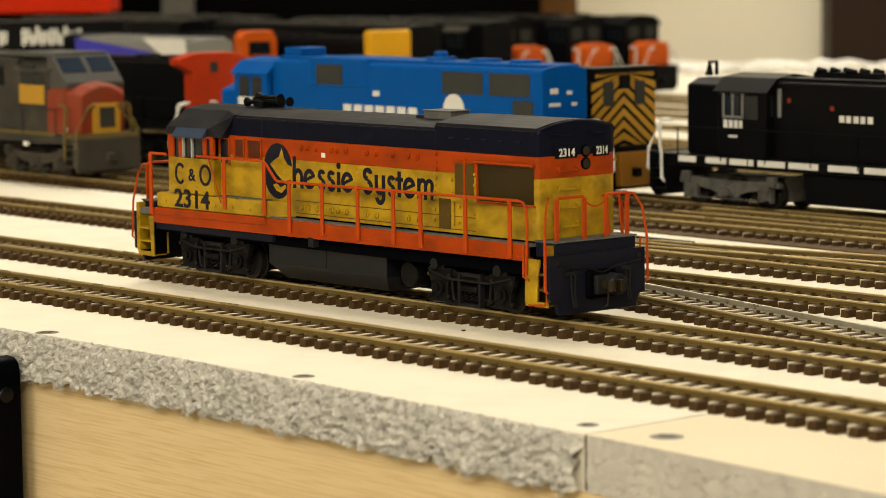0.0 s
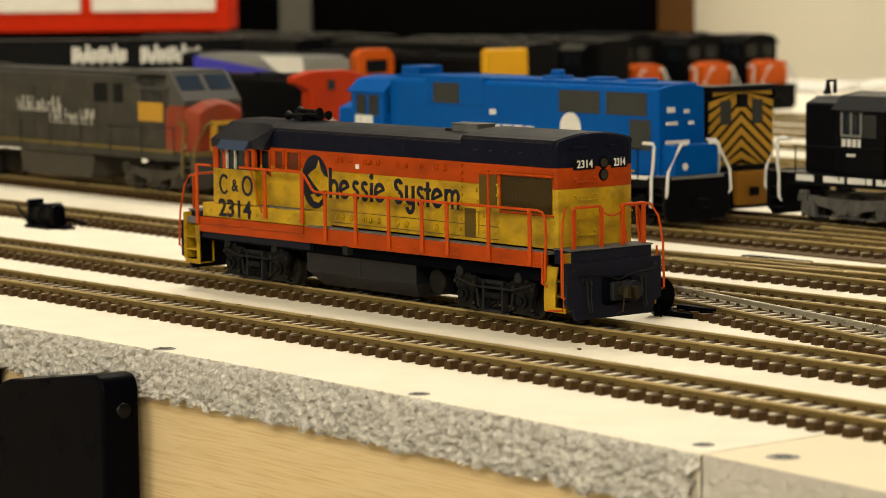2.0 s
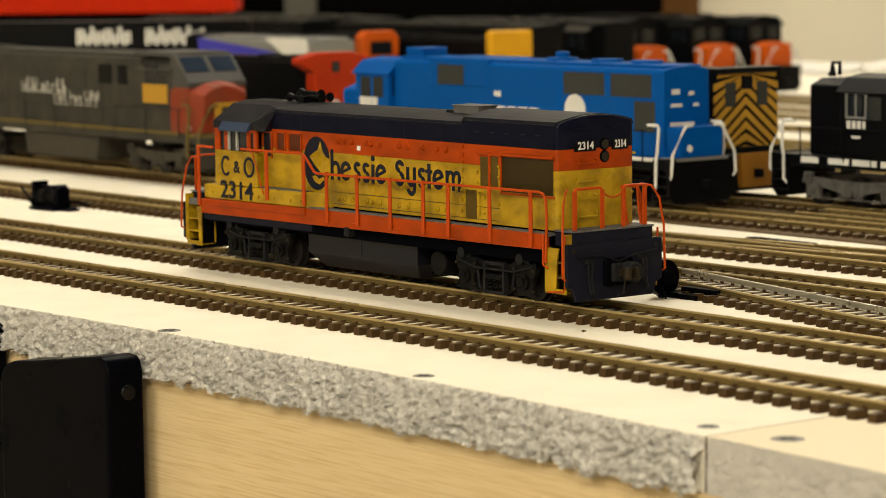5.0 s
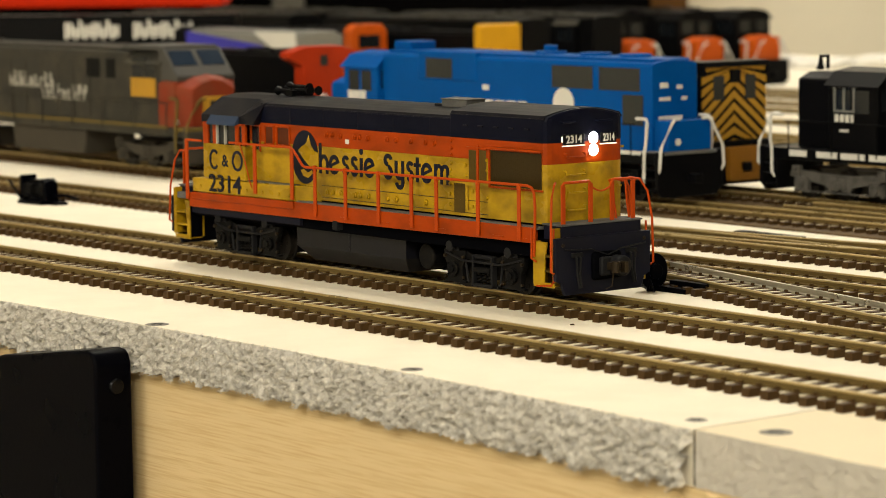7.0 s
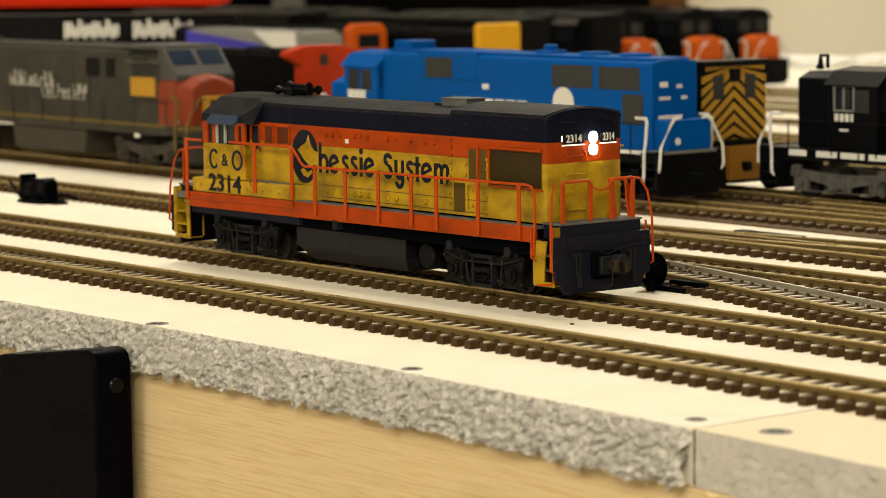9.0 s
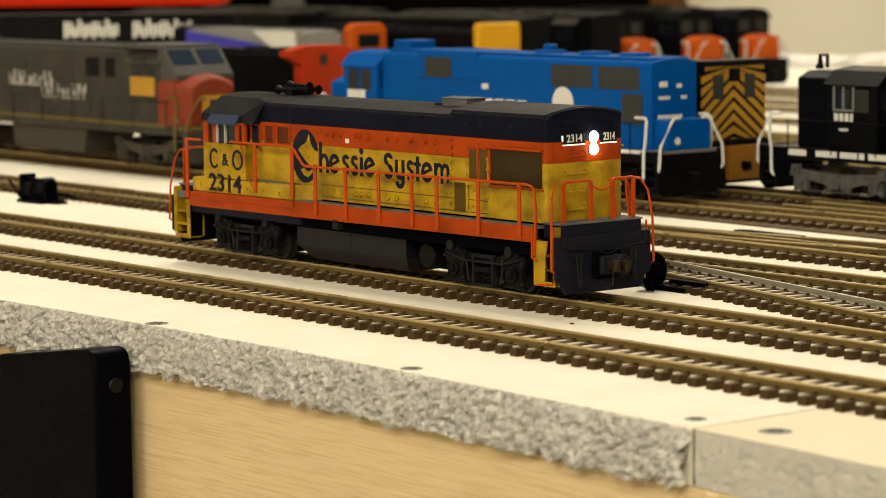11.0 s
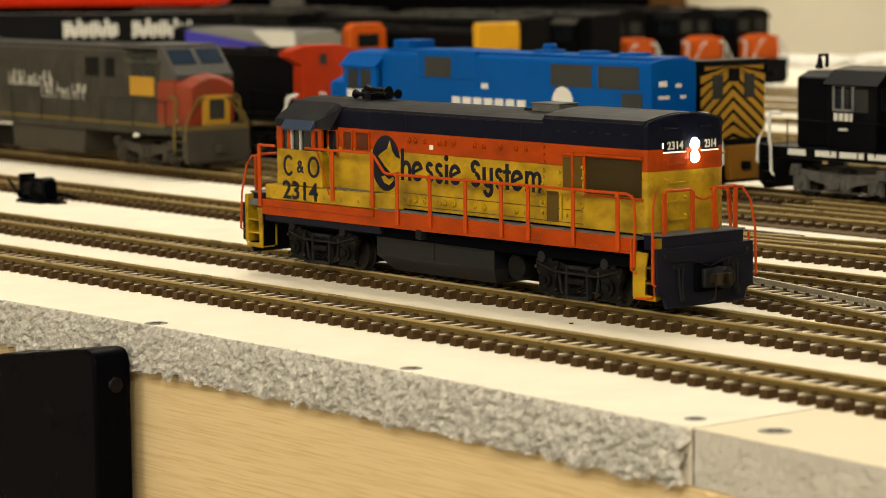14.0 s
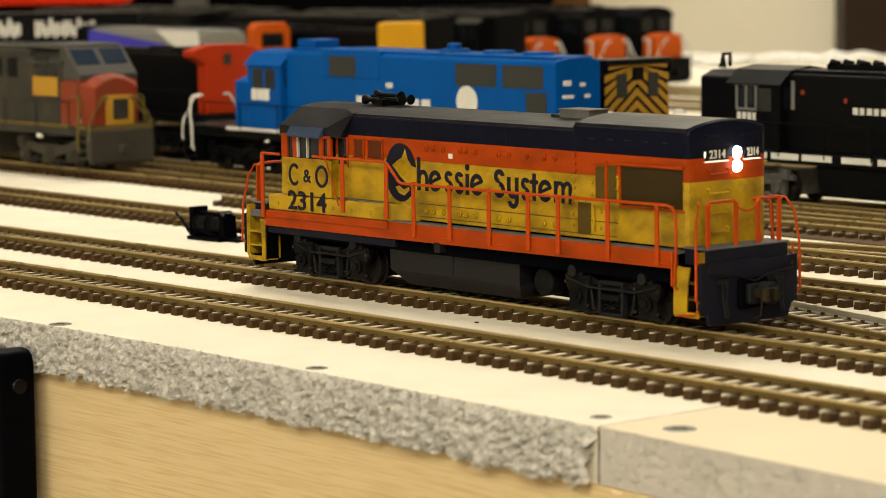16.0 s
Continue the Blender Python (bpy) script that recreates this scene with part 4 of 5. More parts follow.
# light leaking round the lit number boards
glow_edges = []
for y0, y1 in ((-8.9, -0.5), (5.5, 11.7)):
    s = Shape()
    s.box(-0.2, 0.2, y0, y1, 43.9, 44.2)
    if y0 < 0:
        s.box(-0.2, 0.2, y0 - 0.3, y0, 45.2, 46.8)
    ob = part("number_board_light", s, NUMBER_GLOW, loco, "thin white light leak round the number board")
    ob.matrix_basis = pose(84 * MM, 0, 0)
    glow_edges.append(ob)
for z, y0, y1 in ((41.2, -8.2, -1.0), (36.2, -8.2, -1.0), (31.0, -8.2, -1.0), (26.0, -8.2, -1.0)):
    s = Shape()
    s.rod([(87.0, y0, z + 0.8), (88.4, y0, z + 0.6), (88.4, y0, z - 0.4), (88.4, y1, z - 0.4), (88.4, y1, z + 0.6), (87.0, y1, z + 0.8)], 0.28, 6)
    part("grab_iron", s, ORANGE if z > 39 else YELLOW, loco)
for y in (-9.5, 4.0):
    s = Shape()
    s.rod([(87.1, y, 51.0), (88.3, y, 50.8), (88.3, y + 5, 50.8), (87.1, y + 5, 51.0)], 0.28, 6)
    part("grab_iron", s, NAVY, loco)

# handrails
R = 0.42
for y in (-1, 1):
    w = y * (CAB + 0.5)
    for u in (-20.6, -4.6, 12.3, 28.7, 40.8, 60.3, 78.9):
        s = Shape()
        s.box(u - 0.7, u + 0.7, *sorted((w - y * 0.25, w + y * 0.25)), 17.2, 32.4)
        s.disc(u, w, 0, 0.75, 31.9, 33.2, "z", 8)
        part("stanchion", s, RAIL_ORANGE, loco, bevel=0.1)
    for u, z0 in ((-93.4, 18.0), (-53.6, 22.2), (-33.0, 21.6)):
        s = Shape()
        s.box(u - 0.8, u + 0.8, *sorted((w - y * 0.25, w + y * 0.25)), z0, 38.0)
        part("stanchion", s, RAIL_ORANGE, loco, bevel=0.1)
    s = Shape()
    s.rod([(-33.6, w, 38.2), (-32.2, w, 37.6), (-27.2, w, 32.9), (-25.8, w, 32.4), (20, w, 32.7), (82.6, w, 33.1), (84.6, w, 32.6), (85.6, w, 31.0), (86.0, w, 27.0), (85.8, w, 20.0), (85.4, w, 13.0)], R, 8)
    part("handrail", s, RAIL_ORANGE, loco, "thin orange handrail")
    s = Shape()
    s.rod([(-93.4, w, 37.9), (-84.5, w, 37.9)], R, 8)
    s.rod([(-68.0, w, 38.1), (-60, w, 38.1), (-33.4, w, 38.2)], R, 8)
    s.rod([(-62, w, 37.8), (-59, w, 32), (-56.6, w, 26), (-55.4, w, 24)], R * 0.5, 8)
    part("handrail", s, RAIL_ORANGE, loco, "thin orange handrail")
    # corner grab irons by the steps
    s = Shape()
    s.rod([(90.4, y * 14.2, 34.0), (92.4, y * 16.4, 33.6), (93.6, y * 18.4, 30), (94.4, y * 19.4, 22), (94.6, y * 19.6, 9.2), (94.6, y * 18.6, 8.8)], R * 0.85, 8)
    s.rod([(84.6, y * (CAB + 0.6), 21), (84.8, y * (CAB + 0.9), 12.4), (86.5, y * (CAB + 0.6), 11.6)], R * 0.8, 8)
    part("corner_rail", s, RAIL_ORANGE, loco)
    s = Shape()
    s.rod([(-93.6, y * 18.0, 34.4), (-97, y * 18.4, 34.2), (-99.6, y * 18.8, 31), (-101.8, y * 19.4, 22), (-102.4, y * 19.6, 10.4), (-102.4, y * 18.4, 9.8)], R * 0.8, 8)
    part("corner_rail", s, RAIL_ORANGE, loco)
for u, d in ((93.0, 1), (-101.6, -1)):
    for y in (-13.6, -3.2, 5.0, 13.1):
        s = Shape()
        s.box(u - 0.25, u + 0.25, y - 0.75, y + 0.75, 18.8, 33.6)
        part("stanchion", s, RAIL_ORANGE, loco, bevel=0.1)
    s = Shape()
    s.rod([(u, -14.0, 33.0), (u, -13.2, 34.1), (u, -3.8, 34.1), (u, -3.0, 33.2)], R, 8)
    s.rod([(u, 4.6, 33.0), (u, 5.4, 34.1), (u, 13.0, 34.1), (u - d * 2.6, 14.2, 34.0)], R, 8)
    part("handrail", s, RAIL_ORANGE, loco, "thin orange end handrail")
    s = Shape()
    s.rod([(u, -3.0 + 8 * k / 8, 32.6 - 1.5 * math.sin(math.pi * k / 8)) for k in range(9)], 0.3, 6)
    part("safety_chain", s, RAIL_ORANGE, loco)
for y in (9.2, 14.2):
    s = Shape()
    s.rod([(86.4, y, 33.0), (90, y, 33.8), (93, y, 33.6)], R, 8)
    s.rod([(88.6, y, 33.4), (89.2, y, 27), (90.4, y, 21.6)], R * 0.8, 8)
    part("end_rail", s, RAIL_ORANGE, loco)

# below the deck: tank, air reservoir, trucks
s = Shape()
loops = [(13.0, -36.8, 20.2, 13.8), (6.5, -36.8, 20.2, 13.8), (1.9, -32.8, 16.4, 9.8)]
for z, u0, u1, w in loops:
    s.v += [(u0, -w, z), (u1, -w, z), (u1, w, z), (u0, w, z)]
for k in (0, 4):
    s.f += [(k + i, k + (i + 1) % 4, k + 4 + (i + 1) % 4, k + 4 + i) for i in range(4)]
s.f += [(0, 1, 2, 3), (8, 9, 10, 11)]
s.box(-8.6, -8.1, -14.0, -13.7, 6.8, 12.9)
part("fuel_tank", s, mat("grey_black_tank", (0.0055, 0.0056, 0.0085), 0.36, vary=0.25, dirt=(0.010, 0.0095, 0.009), dirt_amount=0.4, spec=0.22), loco, "dark grey angled fuel tank", bevel=0.5)
s = Shape()
s.disc(28.5, 0, 8.0, 3.9, -12.5, 12.5, "y", 24)
part("air_reservoir", s, TRUCK, loco, bevel=0.6)
s = Shape()
s.box(-12.2, -9.6, -CAB - 0.2, -14, 13.4, 16.4)
part("filler", s, HOSE, loco, bevel=0.3)
wheelsets = []
for at in LOCO_TRUCKS:
    t, sets = truck(loco, at, TRUCK, (-13.5, 13.5), WHEEL_R, floating=True)
    wheelsets += sets


# ---- standing locomotives of the yard ----
def arc_box(s, u0, u1, half, z0, z1, crown=1.5):
    s.prism(roof_outline(half, z0, z1 - crown, z1), u0, u1, "x")
    return s


def diesel(label, x, y, heading, length, hood_half, hood_top, colours, cab, nose=None, wheels=(-20, 0, 20), cab_half=16.5, fans=(), rail_ends=(1, -1), rail_colour=None, group="standing locomotives", eave=49.0):
    """A hood-type model diesel. colours: body, sill, roof, truck, cab, frame. cab: u from, u to. nose: u from, u to, height, colour."""
    body, sill, roof, under, cab_colour, frame_colour = colours
    ob = thing("locomotive", label, "locomotive", group, m=pose(x * MM, y * MM, RAIL_TOP * MM, 0, 0, heading))
    h = length / 2
    s = Shape()
    s.box(-h + 1, h - 1, -16.5, 16.5, 15.5, 20.0)
    part("frame", s, sill, ob, bevel=0.4)
    s = Shape()
    s.prism([(-h * 0.28, 15.5), (-h * 0.26, 3.5), (h * 0.26, 3.5), (h * 0.28, 15.5)], -14, 14, "y")
    part("fuel_tank", s, frame_colour, ob, bevel=0.8)
    for d in (1, -1):
        s = Shape()
        s.prism([(-17.5, 20.5), (-17.5, 6), (-14, 2.5), (14, 2.5), (17.5, 6), (17.5, 20.5)], *sorted((d * h, d * (h - 2))), "x")
        s.box(*sorted((d * h, d * (h + 5))), -2, 2, 8, 11.5)
        part("pilot", s, frame_colour, ob, bevel=0.4)
        for y0 in (-1, 1):
            s = Shape()
            for z in (5, 9, 13):
                s.box(*sorted((d * (h - 2), d * (h - 9))), *sorted((y0 * 17.5, y0 * 13)), z, z + 0.7)
            s.box(*sorted((d * (h - 9), d * (h - 9.8))), *sorted((y0 * 17.5, y0 * 13)), 4, 20)
            part("steps", s, frame_colour, ob)
        truck(ob, d * (h - 40), under, wheels, 5.8)
    lo, hi = -h + 12, h - 9
    if cab:
        if nose and nose[1] > cab[1]:
            hi = cab[0]
        elif nose:
            lo = cab[1]
    s = Shape()
    arc_box(s, lo, hi, hood_half, 20, hood_top)
    part("hood", s, body, ob, bevel=0.5)
    s = Shape()
    s.box(lo + 2, hi - 2, -hood_half * 0.8, hood_half * 0.8, hood_top - 1.4, hood_top + 0.3)
    part("roof_walk", s, roof, ob, bevel=0.3)
    for u in fans:
        s = Shape()
        s.disc(u, 0, 0, 7, hood_top - 0.5, hood_top + 1.6, "z", 22, 6.4)
        part("roof_fan", s, roof, ob)
    if cab:
        s = Shape()
        s.prism([(-cab_half, 20), (cab_half, 20), (cab_half, eave), (cab_half - 5, eave + 4.5), (0, eave + 5.8), (-cab_half + 5, eave + 4.5), (-cab_half, eave)], cab[0], cab[1], "x")
        part("cab", s, cab_colour, ob, bevel=0.5)
        s = Shape()
        s.prism([(cab_half + 1.2, eave - 0.5), (cab_half - 5, eave + 5.0), (0, eave + 6.4), (-cab_half + 5, eave + 5.0), (-cab_half - 1.2, eave - 0.5), (-cab_half - 1.0, eave - 1.0), (-cab_half + 5, eave + 4.4), (0, eave + 5.7), (cab_half - 5, eave + 4.4), (cab_half + 1.0, eave - 1.0)], cab[0] - 1.5, cab[1] + 1.5, "x")
        part("cab_roof", s, roof, ob)
        w = cab[1] - cab[0]
        for y0 in (-1, 1):
            for a, b in ((0.16, 0.46), (0.54, 0.84)):
                s = Shape()
                s.box(cab[0] + w * a, cab[0] + w * b, *sorted((y0 * (cab_half + 0.15), y0 * (cab_half - 0.5))), eave - 11, eave - 2)
                part("window", s, GLASS, ob)
        for u, d in ((cab[0], -1), (cab[1], 1)):
            for y0 in (-1, 1):
                s = Shape()
                s.box(*sorted((u + d * 0.15, u - d * 0.5)), *sorted((y0 * 3, y0 * 13)), eave - 10, eave - 1.5)
                part("windscreen", s, GLASS, ob)
    if nose:
        s = Shape()
        s.prism([(-nose[4], 20), (nose[4], 20), (nose[4], nose[2] - 2.5), (nose[4] * 0.45, nose[2]), (-nose[4] * 0.45, nose[2]), (-nose[4], nose[2] - 2.5)], nose[0], nose[1], "x")
        part("nose", s, nose[3], ob, bevel=0.9)
    if rail_colour:
        for d in rail_ends:
            for y0 in (-1, 1):
                s = Shape()
                w = y0 * 17
                s.rod([(d * (h - 13), w, 33.2), (d * (h - 7.4), w, 33.2), (d * (h - 6.2), w * 1.02, 32.0), (d * (h - 6.6), w * 1.05, 23), (d * (h - 7.4), w * 1.05, 20), (d * (h - 7.6), w * 1.05, 10), (d * (h - 8.6), w, 8.4)], 0.6, 8)
                part("handrail", s, rail_colour, ob, "pale end handrail")
                s = Shape()
                w = y0 * 9
                s.rod([(d * (h + 0.2), y0 * 6, 33), (d * (h + 0.6), w, 33), (d * (h + 0.8), y0 * 10.6, 31.6), (d * (h + 0.8), y0 * 16.6, 22), (d * (h + 0.8), y0 * 17.2, 14), (d * (h - 0.6), y0 * 16.6, 12)], 0.6, 8)
                part("handrail", s, rail_colour, ob, "pale end handrail")
    for y0 in (-1, 1):
        s = Shape()
        s.rod([(-h + 14, y0 * 17.2, 31), (h - 14, y0 * 17.2, 31)], 0.28, 6)
        for k in range(9):
            u = -h + 16 + (length - 32) * k / 8
            s.rod([(u, y0 * 17.2, 18), (u, y0 * 17.2, 31)], 0.28, 5)
        part("side_handrail", s, rail_colour if rail_colour == BLACK else sill, ob)
    return ob


def bars(parent, name, material, label, rows, y0, y1):
    """Plain bars that stand for writing: u, z, width, height."""
    s = Shape()
    for u, z, w, h in rows:
        s.box(u, u + w, *sorted((y0, y1)), z, z + h)
    return part(name, s, material, parent, label)


# dusty grey locomotive with a red nose
L = 256
sp = diesel("dusty dark grey model locomotive with a faded red nose", -597, 180, 0, L, 15.6, 55.0,
            (SP_GREY, SP_GREY, SP_GREY, DUSTY_TRUCK, SP_GREY, DUSTY_TRUCK), (78, 106), (104, 119, 43.5, SP_RED, 16), (-20, 0, 20), 16.2, (-100, -80), (1,), SP_STRIPE)
s = Shape()
front = [(-16, 20), (16, 20), (16, 39.6), (8, 43.0), (0, 44.2), (-8, 43.0), (-16, 39.6)]
s.v = [(118.8, y, z) for y, z in front] + [(125.5, y * 0.72, z if z < 30 else z - 2.2) for y, z in front]
s.f = [tuple(range(7))[::-1], tuple(range(7, 14))] + [(i, (i + 1) % 7, 7 + (i + 1) % 7, 7 + i) for i in range(7)]
part("nose_front", s, SP_RED, sp, "faded red tapered nose with a peaked top", bevel=0.8)
PALE_DUST = mat("pale_dusty_grey", (0.058, 0.056, 0.052), 0.55, vary=0.25, blotch=60)
SCREEN = mat("blue_grey_glass", (0.012, 0.022, 0.040), 0.15)
s = Shape()
s.prism([(104, 41), (104, 56.2), (107.5, 56.2), (119.5, 43.4), (119.5, 41)], -15.8, 15.8, "y")
part("windscreen_slope", s, PALE_DUST, sp, "dusty pale grey sloped windscreen surround", bevel=0.4)
for y0, y1 in ((-14.2, -1.6), (1.6, 13.6)):
    s = Shape()
    s.prism([(109.0, 54.2), (109.4, 54.7), (115.4, 48.2), (115.0, 47.8)], y0, y1, "y")
    part("windscreen", s, SCREEN, sp, "dark blue-grey windscreen")
s = Shape()
s.box(82, 94, -16.5, -16.0, 45.4, 51.6)
part("cab_window", s, GLASS, sp, "dark cab side window", bevel=0.2)
s = Shape()
s.box(70, 108, -14.5, 14.5, 54.6, 57.0)
part("cab_roof_panel", s, PALE_DUST, sp, bevel=0.8)
s = Shape()
s.disc(0, -15, 22.5, 1.3, 116.5, 119.6, "x", 12)
part("marker_light", s, WHITE, sp)
s = Shape()
s.box(-126, 112, -16.9, -16.4, 19.2, 20.6)
part("sill_stripe", s, SP_STRIPE, sp, "dull olive yellow stripe along the sill")
s = Shape()
s.box(81, 102, -16.6, -16.1, 33.2, 42.0)
part("cab_panel", s, DULL_YELLOW, sp, "yellow panel on the cab side")
s = Shape()
s.prism([(104.5, 20.2), (118.6, 20.2), (118.6, 40), (104.5, 40)], -16.4, -16.0, "y")
part("side_patch", s, SP_RED, sp, "faded red paint below the cab")
s = Shape()
s.box(125.0, 126.6, -6, 9, 20, 34)
part("nose_door", s, DULL_YELLOW, sp, bevel=0.6)
s = Shape()
s.box(126.4, 127.0, -2.6, 5.6, 23, 32.2)
part("nose_door_panel", s, SP_GREY, sp, bevel=0.3)
s = Shape()
s.prism([(-17.5, 18.5), (17.5, 18.5), (17.5, 3.5), (-17.5, 3.5)], 127.4, 129.8, "x")
part("plough", s, DUSTY_TRUCK, sp, "dusty grey pilot plough", bevel=0.8)
s = Shape()
s.box(118, 129, -17.4, 17.4, 18.4, 20.2)
part("end_sill", s, SP_STRIPE, sp, "dull olive end sill", bevel=0.3)
for y0 in (-16.5, 16.5):
    s = Shape()
    s.rod([(127.6, y0, 10), (127.6, y0, 20), (127.0, y0 * 0.8, 26), (126.4, y0 * 0.4, 33.5)], 0.5, 6)
    part("handrail", s, SP_STRIPE, sp)
rng = random.Random(7)
rows = []
for base, u0, count in ((34.6, -34, 9), (29.4, -3, 9)):
    u = u0
    for k in range(count):
        rows.append((u, base, 1.7, rng.choice((5.0, 6.0, 7.4))))
        rows.append((u + 2.0, base + rng.choice((0.0, 3.4)), 1.5, rng.choice((1.6, 4.2))))
        u += 4.9
bars(sp, "lettering", FADED, "white slanted word bars on the hood", rows, -15.75, -15.4)

for k in range(11):
    s = Shape()
    s.box(-108 + k * 15, -107.3 + k * 15, -15.9, -15.5, 22, 47)
    part("door_seam", s, DUSTY_TRUCK, sp)
for u0, u1 in ((40, 52), (58, 66)):
    s = Shape()
    s.box(u0, u1, -15.9, -15.4, 41, 50)
    part("vent_panel", s, BLACK, sp, "black vent panel")

# black-bodied locomotive with a red end, mostly hidden
cn = diesel("black model locomotive with a bright red hood end", -622, 268, 0, 244, 12.0, 50,
            (BLACK, BLACK, BLACK, TRUCK, BLACK, TRUCK), None, None, (-20, 0, 20), 16, (60, 80))
s = Shape()
s.prism([(-12.2, 20), (12.2, 20), (12.2, 44), (20.5, 48), (20.5, 51), (10, 53.6), (-10, 53.6), (-20.5, 51), (-20.5, 48), (-12.2, 44)], 107, 115, "x")
part("hood_end", s, RED_ORANGE, cn, "bright red flared hood end", bevel=0.7)
s = Shape()
s.box(114.8, 115.6, -2, 2, 44, 49)
part("headlight_housing", s, MESH_GREY, cn)

# blue locomotive
LB = 256
blue = diesel("bright blue model locomotive with white handrails in the yard", -329, 224, 0, LB, 12.2, 56.0,
              (BLUE, BLACK, BLUE, BLACK, BLUE, BLACK), (-80, -56), (-95, -79, 43, BLUE, 12), (-20, 0, 20), 15.5, (44, 72, 96), (1, -1), WHITE)
s = Shape()
s.box(-95, 120, -17.0, -16.4, 19.0, 20.4)
part("sill_stripe", s, WHITE, blue, "thin white line along the sill")
for u0, u1, z0, z1 in ((59, 84, 43.5, 52.5), (88, 112, 43.5, 52.5), (102, 114, 30, 42), (-24, -6, 45, 53.5)):
    s = Shape()
    s.box(u0, u1, -12.9 if u0 < 0 else -12.5, -12.0, z0, z1)
    part("radiator_grille", s, MESH_GREY, blue, "dark grey radiator grille")
s = Shape()
s.box(-30, 10, -12.7, 12.7, 44, 56.6)
part("dynamic_brake", s, BLUE, blue, bevel=0.8)
s = Shape()
s.box(119, 127, -11, 12, 20.2, 32.4)
part("end_porch", s, BLUE, blue, "blue box on the end platform", bevel=0.4)
s = Shape()
s.box(118, 128.2, -14, 14, 19.2, 20.4)
part("end_plate", s, SILVER, blue, "silver plate edge of the end platform", bevel=0.2)
s = Shape()
s.disc(0, -6, 24, 1.4, 126.9, 127.5, "x", 12)
part("porch_light", s, WHITE, blue)
s = Shape()
s.box(-54, -42, -7, 7, 55, 60)
part("roof_box", s, BLUE, blue, bevel=0.6)
s = Shape()
s.disc(44, 0, 0, 3, 55, 60, "z", 12)
part("roof_stack", s, BLUE, blue, bevel=0.6)
s = Shape()
s.disc(66, 0, 37, 6.5, -12.5, -12.0, "y", 24)
part("emblem", s, WHITE, blue, "white round emblem")
bars(blue, "lettering", WHITE, "white word bars on the hood",
     [(-6 + 7.2 * k, 32, 5.4, 5.0) for k in range(7)] + [(14, 41, 4.2, 2.2)], -12.5, -12.0)
bars(blue, "lettering", WHITE, "white word bars below the cab window", [(-77, 33, 4, 5.0), (-72.5, 33, 4, 5.0), (-68, 33, 4, 5.0)], -15.75, -15.3)
s = Shape()
for y, z, w, h in ((-8, 43.5, 4.5, 3.4), (1, 43.0, 3, 2.4), (-8.5, 38.5, 6.5, 2.2), (3.5, 38.5, 3, 2.2), (-8.8, 30.5, 14, 3.2)):
    s.box(118.9, 119.4, y, y + w * 0.9, z + 1.4, z + h * 0.62 + 1.4)
part("lettering", s, WHITE, blue, "white number and word bars on the hood end")

# striped end behind the blue locomotive
tiger = diesel("grey model locomotive with black and yellow striped end", -347, 278.5, 0, 236, 17.0, 51.5,
               (SP_GREY, BLACK, SP_GREY, TRUCK, BLACK, BLACK), None, None, (-20, 0, 20), 16, (40,))
s = Shape()
s.prism([(-18.4, 16), (18.4, 16), (18.4, 47), (12, 51), (-12, 51), (-18.4, 47)], 109, 114, "x")
part("end_sheet", s, BLACK, tiger, bevel=0.5)
for k in range(10):
    for d in (-1, 1):
        s = Shape()
        z = 14.5 + 5.0 * k
        pts = [(0, z + 3.4), (0, z + 6.4), (d * 18.2, z - 8.0), (d * 18.2, z - 11.0)]
        pts = [(y, min(50.6, max(16.2, q))) for y, q in pts]
        if max(p[1] for p in pts) - min(p[1] for p in pts) > 0.5:
            s.prism(pts, 113.95, 114.4, "x")
            part("stripe", s, DULL_YELLOW, tiger, "yellow diagonal stripe")
for y0 in (-12, 6):
    s = Shape()
    s.box(114.2, 114.8, y0, y0 + 6, 37, 47)
    part("window", s, MESH_GREY, tiger, bevel=0.3)
s = Shape()
s.box(114.2, 115.4, -3, 3, 44, 49.6)
part("headlight_housing", s, BLACK, tiger, bevel=0.5)
s = Shape()
s.prism([(-9, 18), (13, 18), (12, 4), (-8, 4)], 117.5, 121, "x")
part("snow_plough", s, mat("brown_orange_plough", (0.24, 0.105, 0.010), 0.6), tiger, "brownish yellow plough plate", bevel=0.5)
s = Shape()
s.prism([(-17.5, 50.6), (17.5, 50.6), (17.5, 47), (19, 47), (19, 53), (-19, 53), (-19, 47), (-17.5, 47)], 104, 116, "x")
part("roof_visor", s, BLACK, tiger, bevel=0.5)

# black locomotive with a dashed white sill stripe
black = diesel("satin black model locomotive with dashed white sill stripe", -93, 281, 0, 220, 11.0, 51.0,
               (BLACK, BLACK, BLACK, GREY_TRUCK, BLACK, BLACK), (-74, -48), (-95, -73, 50, BLACK, 11), (-20, 0, 20), 15.5, (20, 45, 70), (-1,), WHITE, eave=46.0)
bars(black, "sill_stripe", WHITE, "white dashes along the sill",
     [(-94, 17.0, 9.5, 2.4), (-79, 17.0, 11, 2.4), (-66, 17.0, 9, 2.4), (-56, 17.0, 2.6, 2.4), (-51, 17.0, 14, 2.4), (-35, 17.0, 15, 2.4), (-15, 17, 15, 2.4), (3, 17, 15, 2.4), (24, 17, 6, 2.4), (43, 17, 17, 2.4), (67, 17, 18, 2.4)], -16.9, -16.4)
bars(black, "cab_number", WHITE, "small pale number bars", [(-70.2, 31.4, 1.9, 3.0), (-67.4, 31.4, 1.9, 3.0), (-64.6, 31.4, 1.9, 3.0), (-61.8, 31.4, 1.4, 3.0), (-67.6, 27.6, 4.6, 1.0)], -15.8, -15.4)
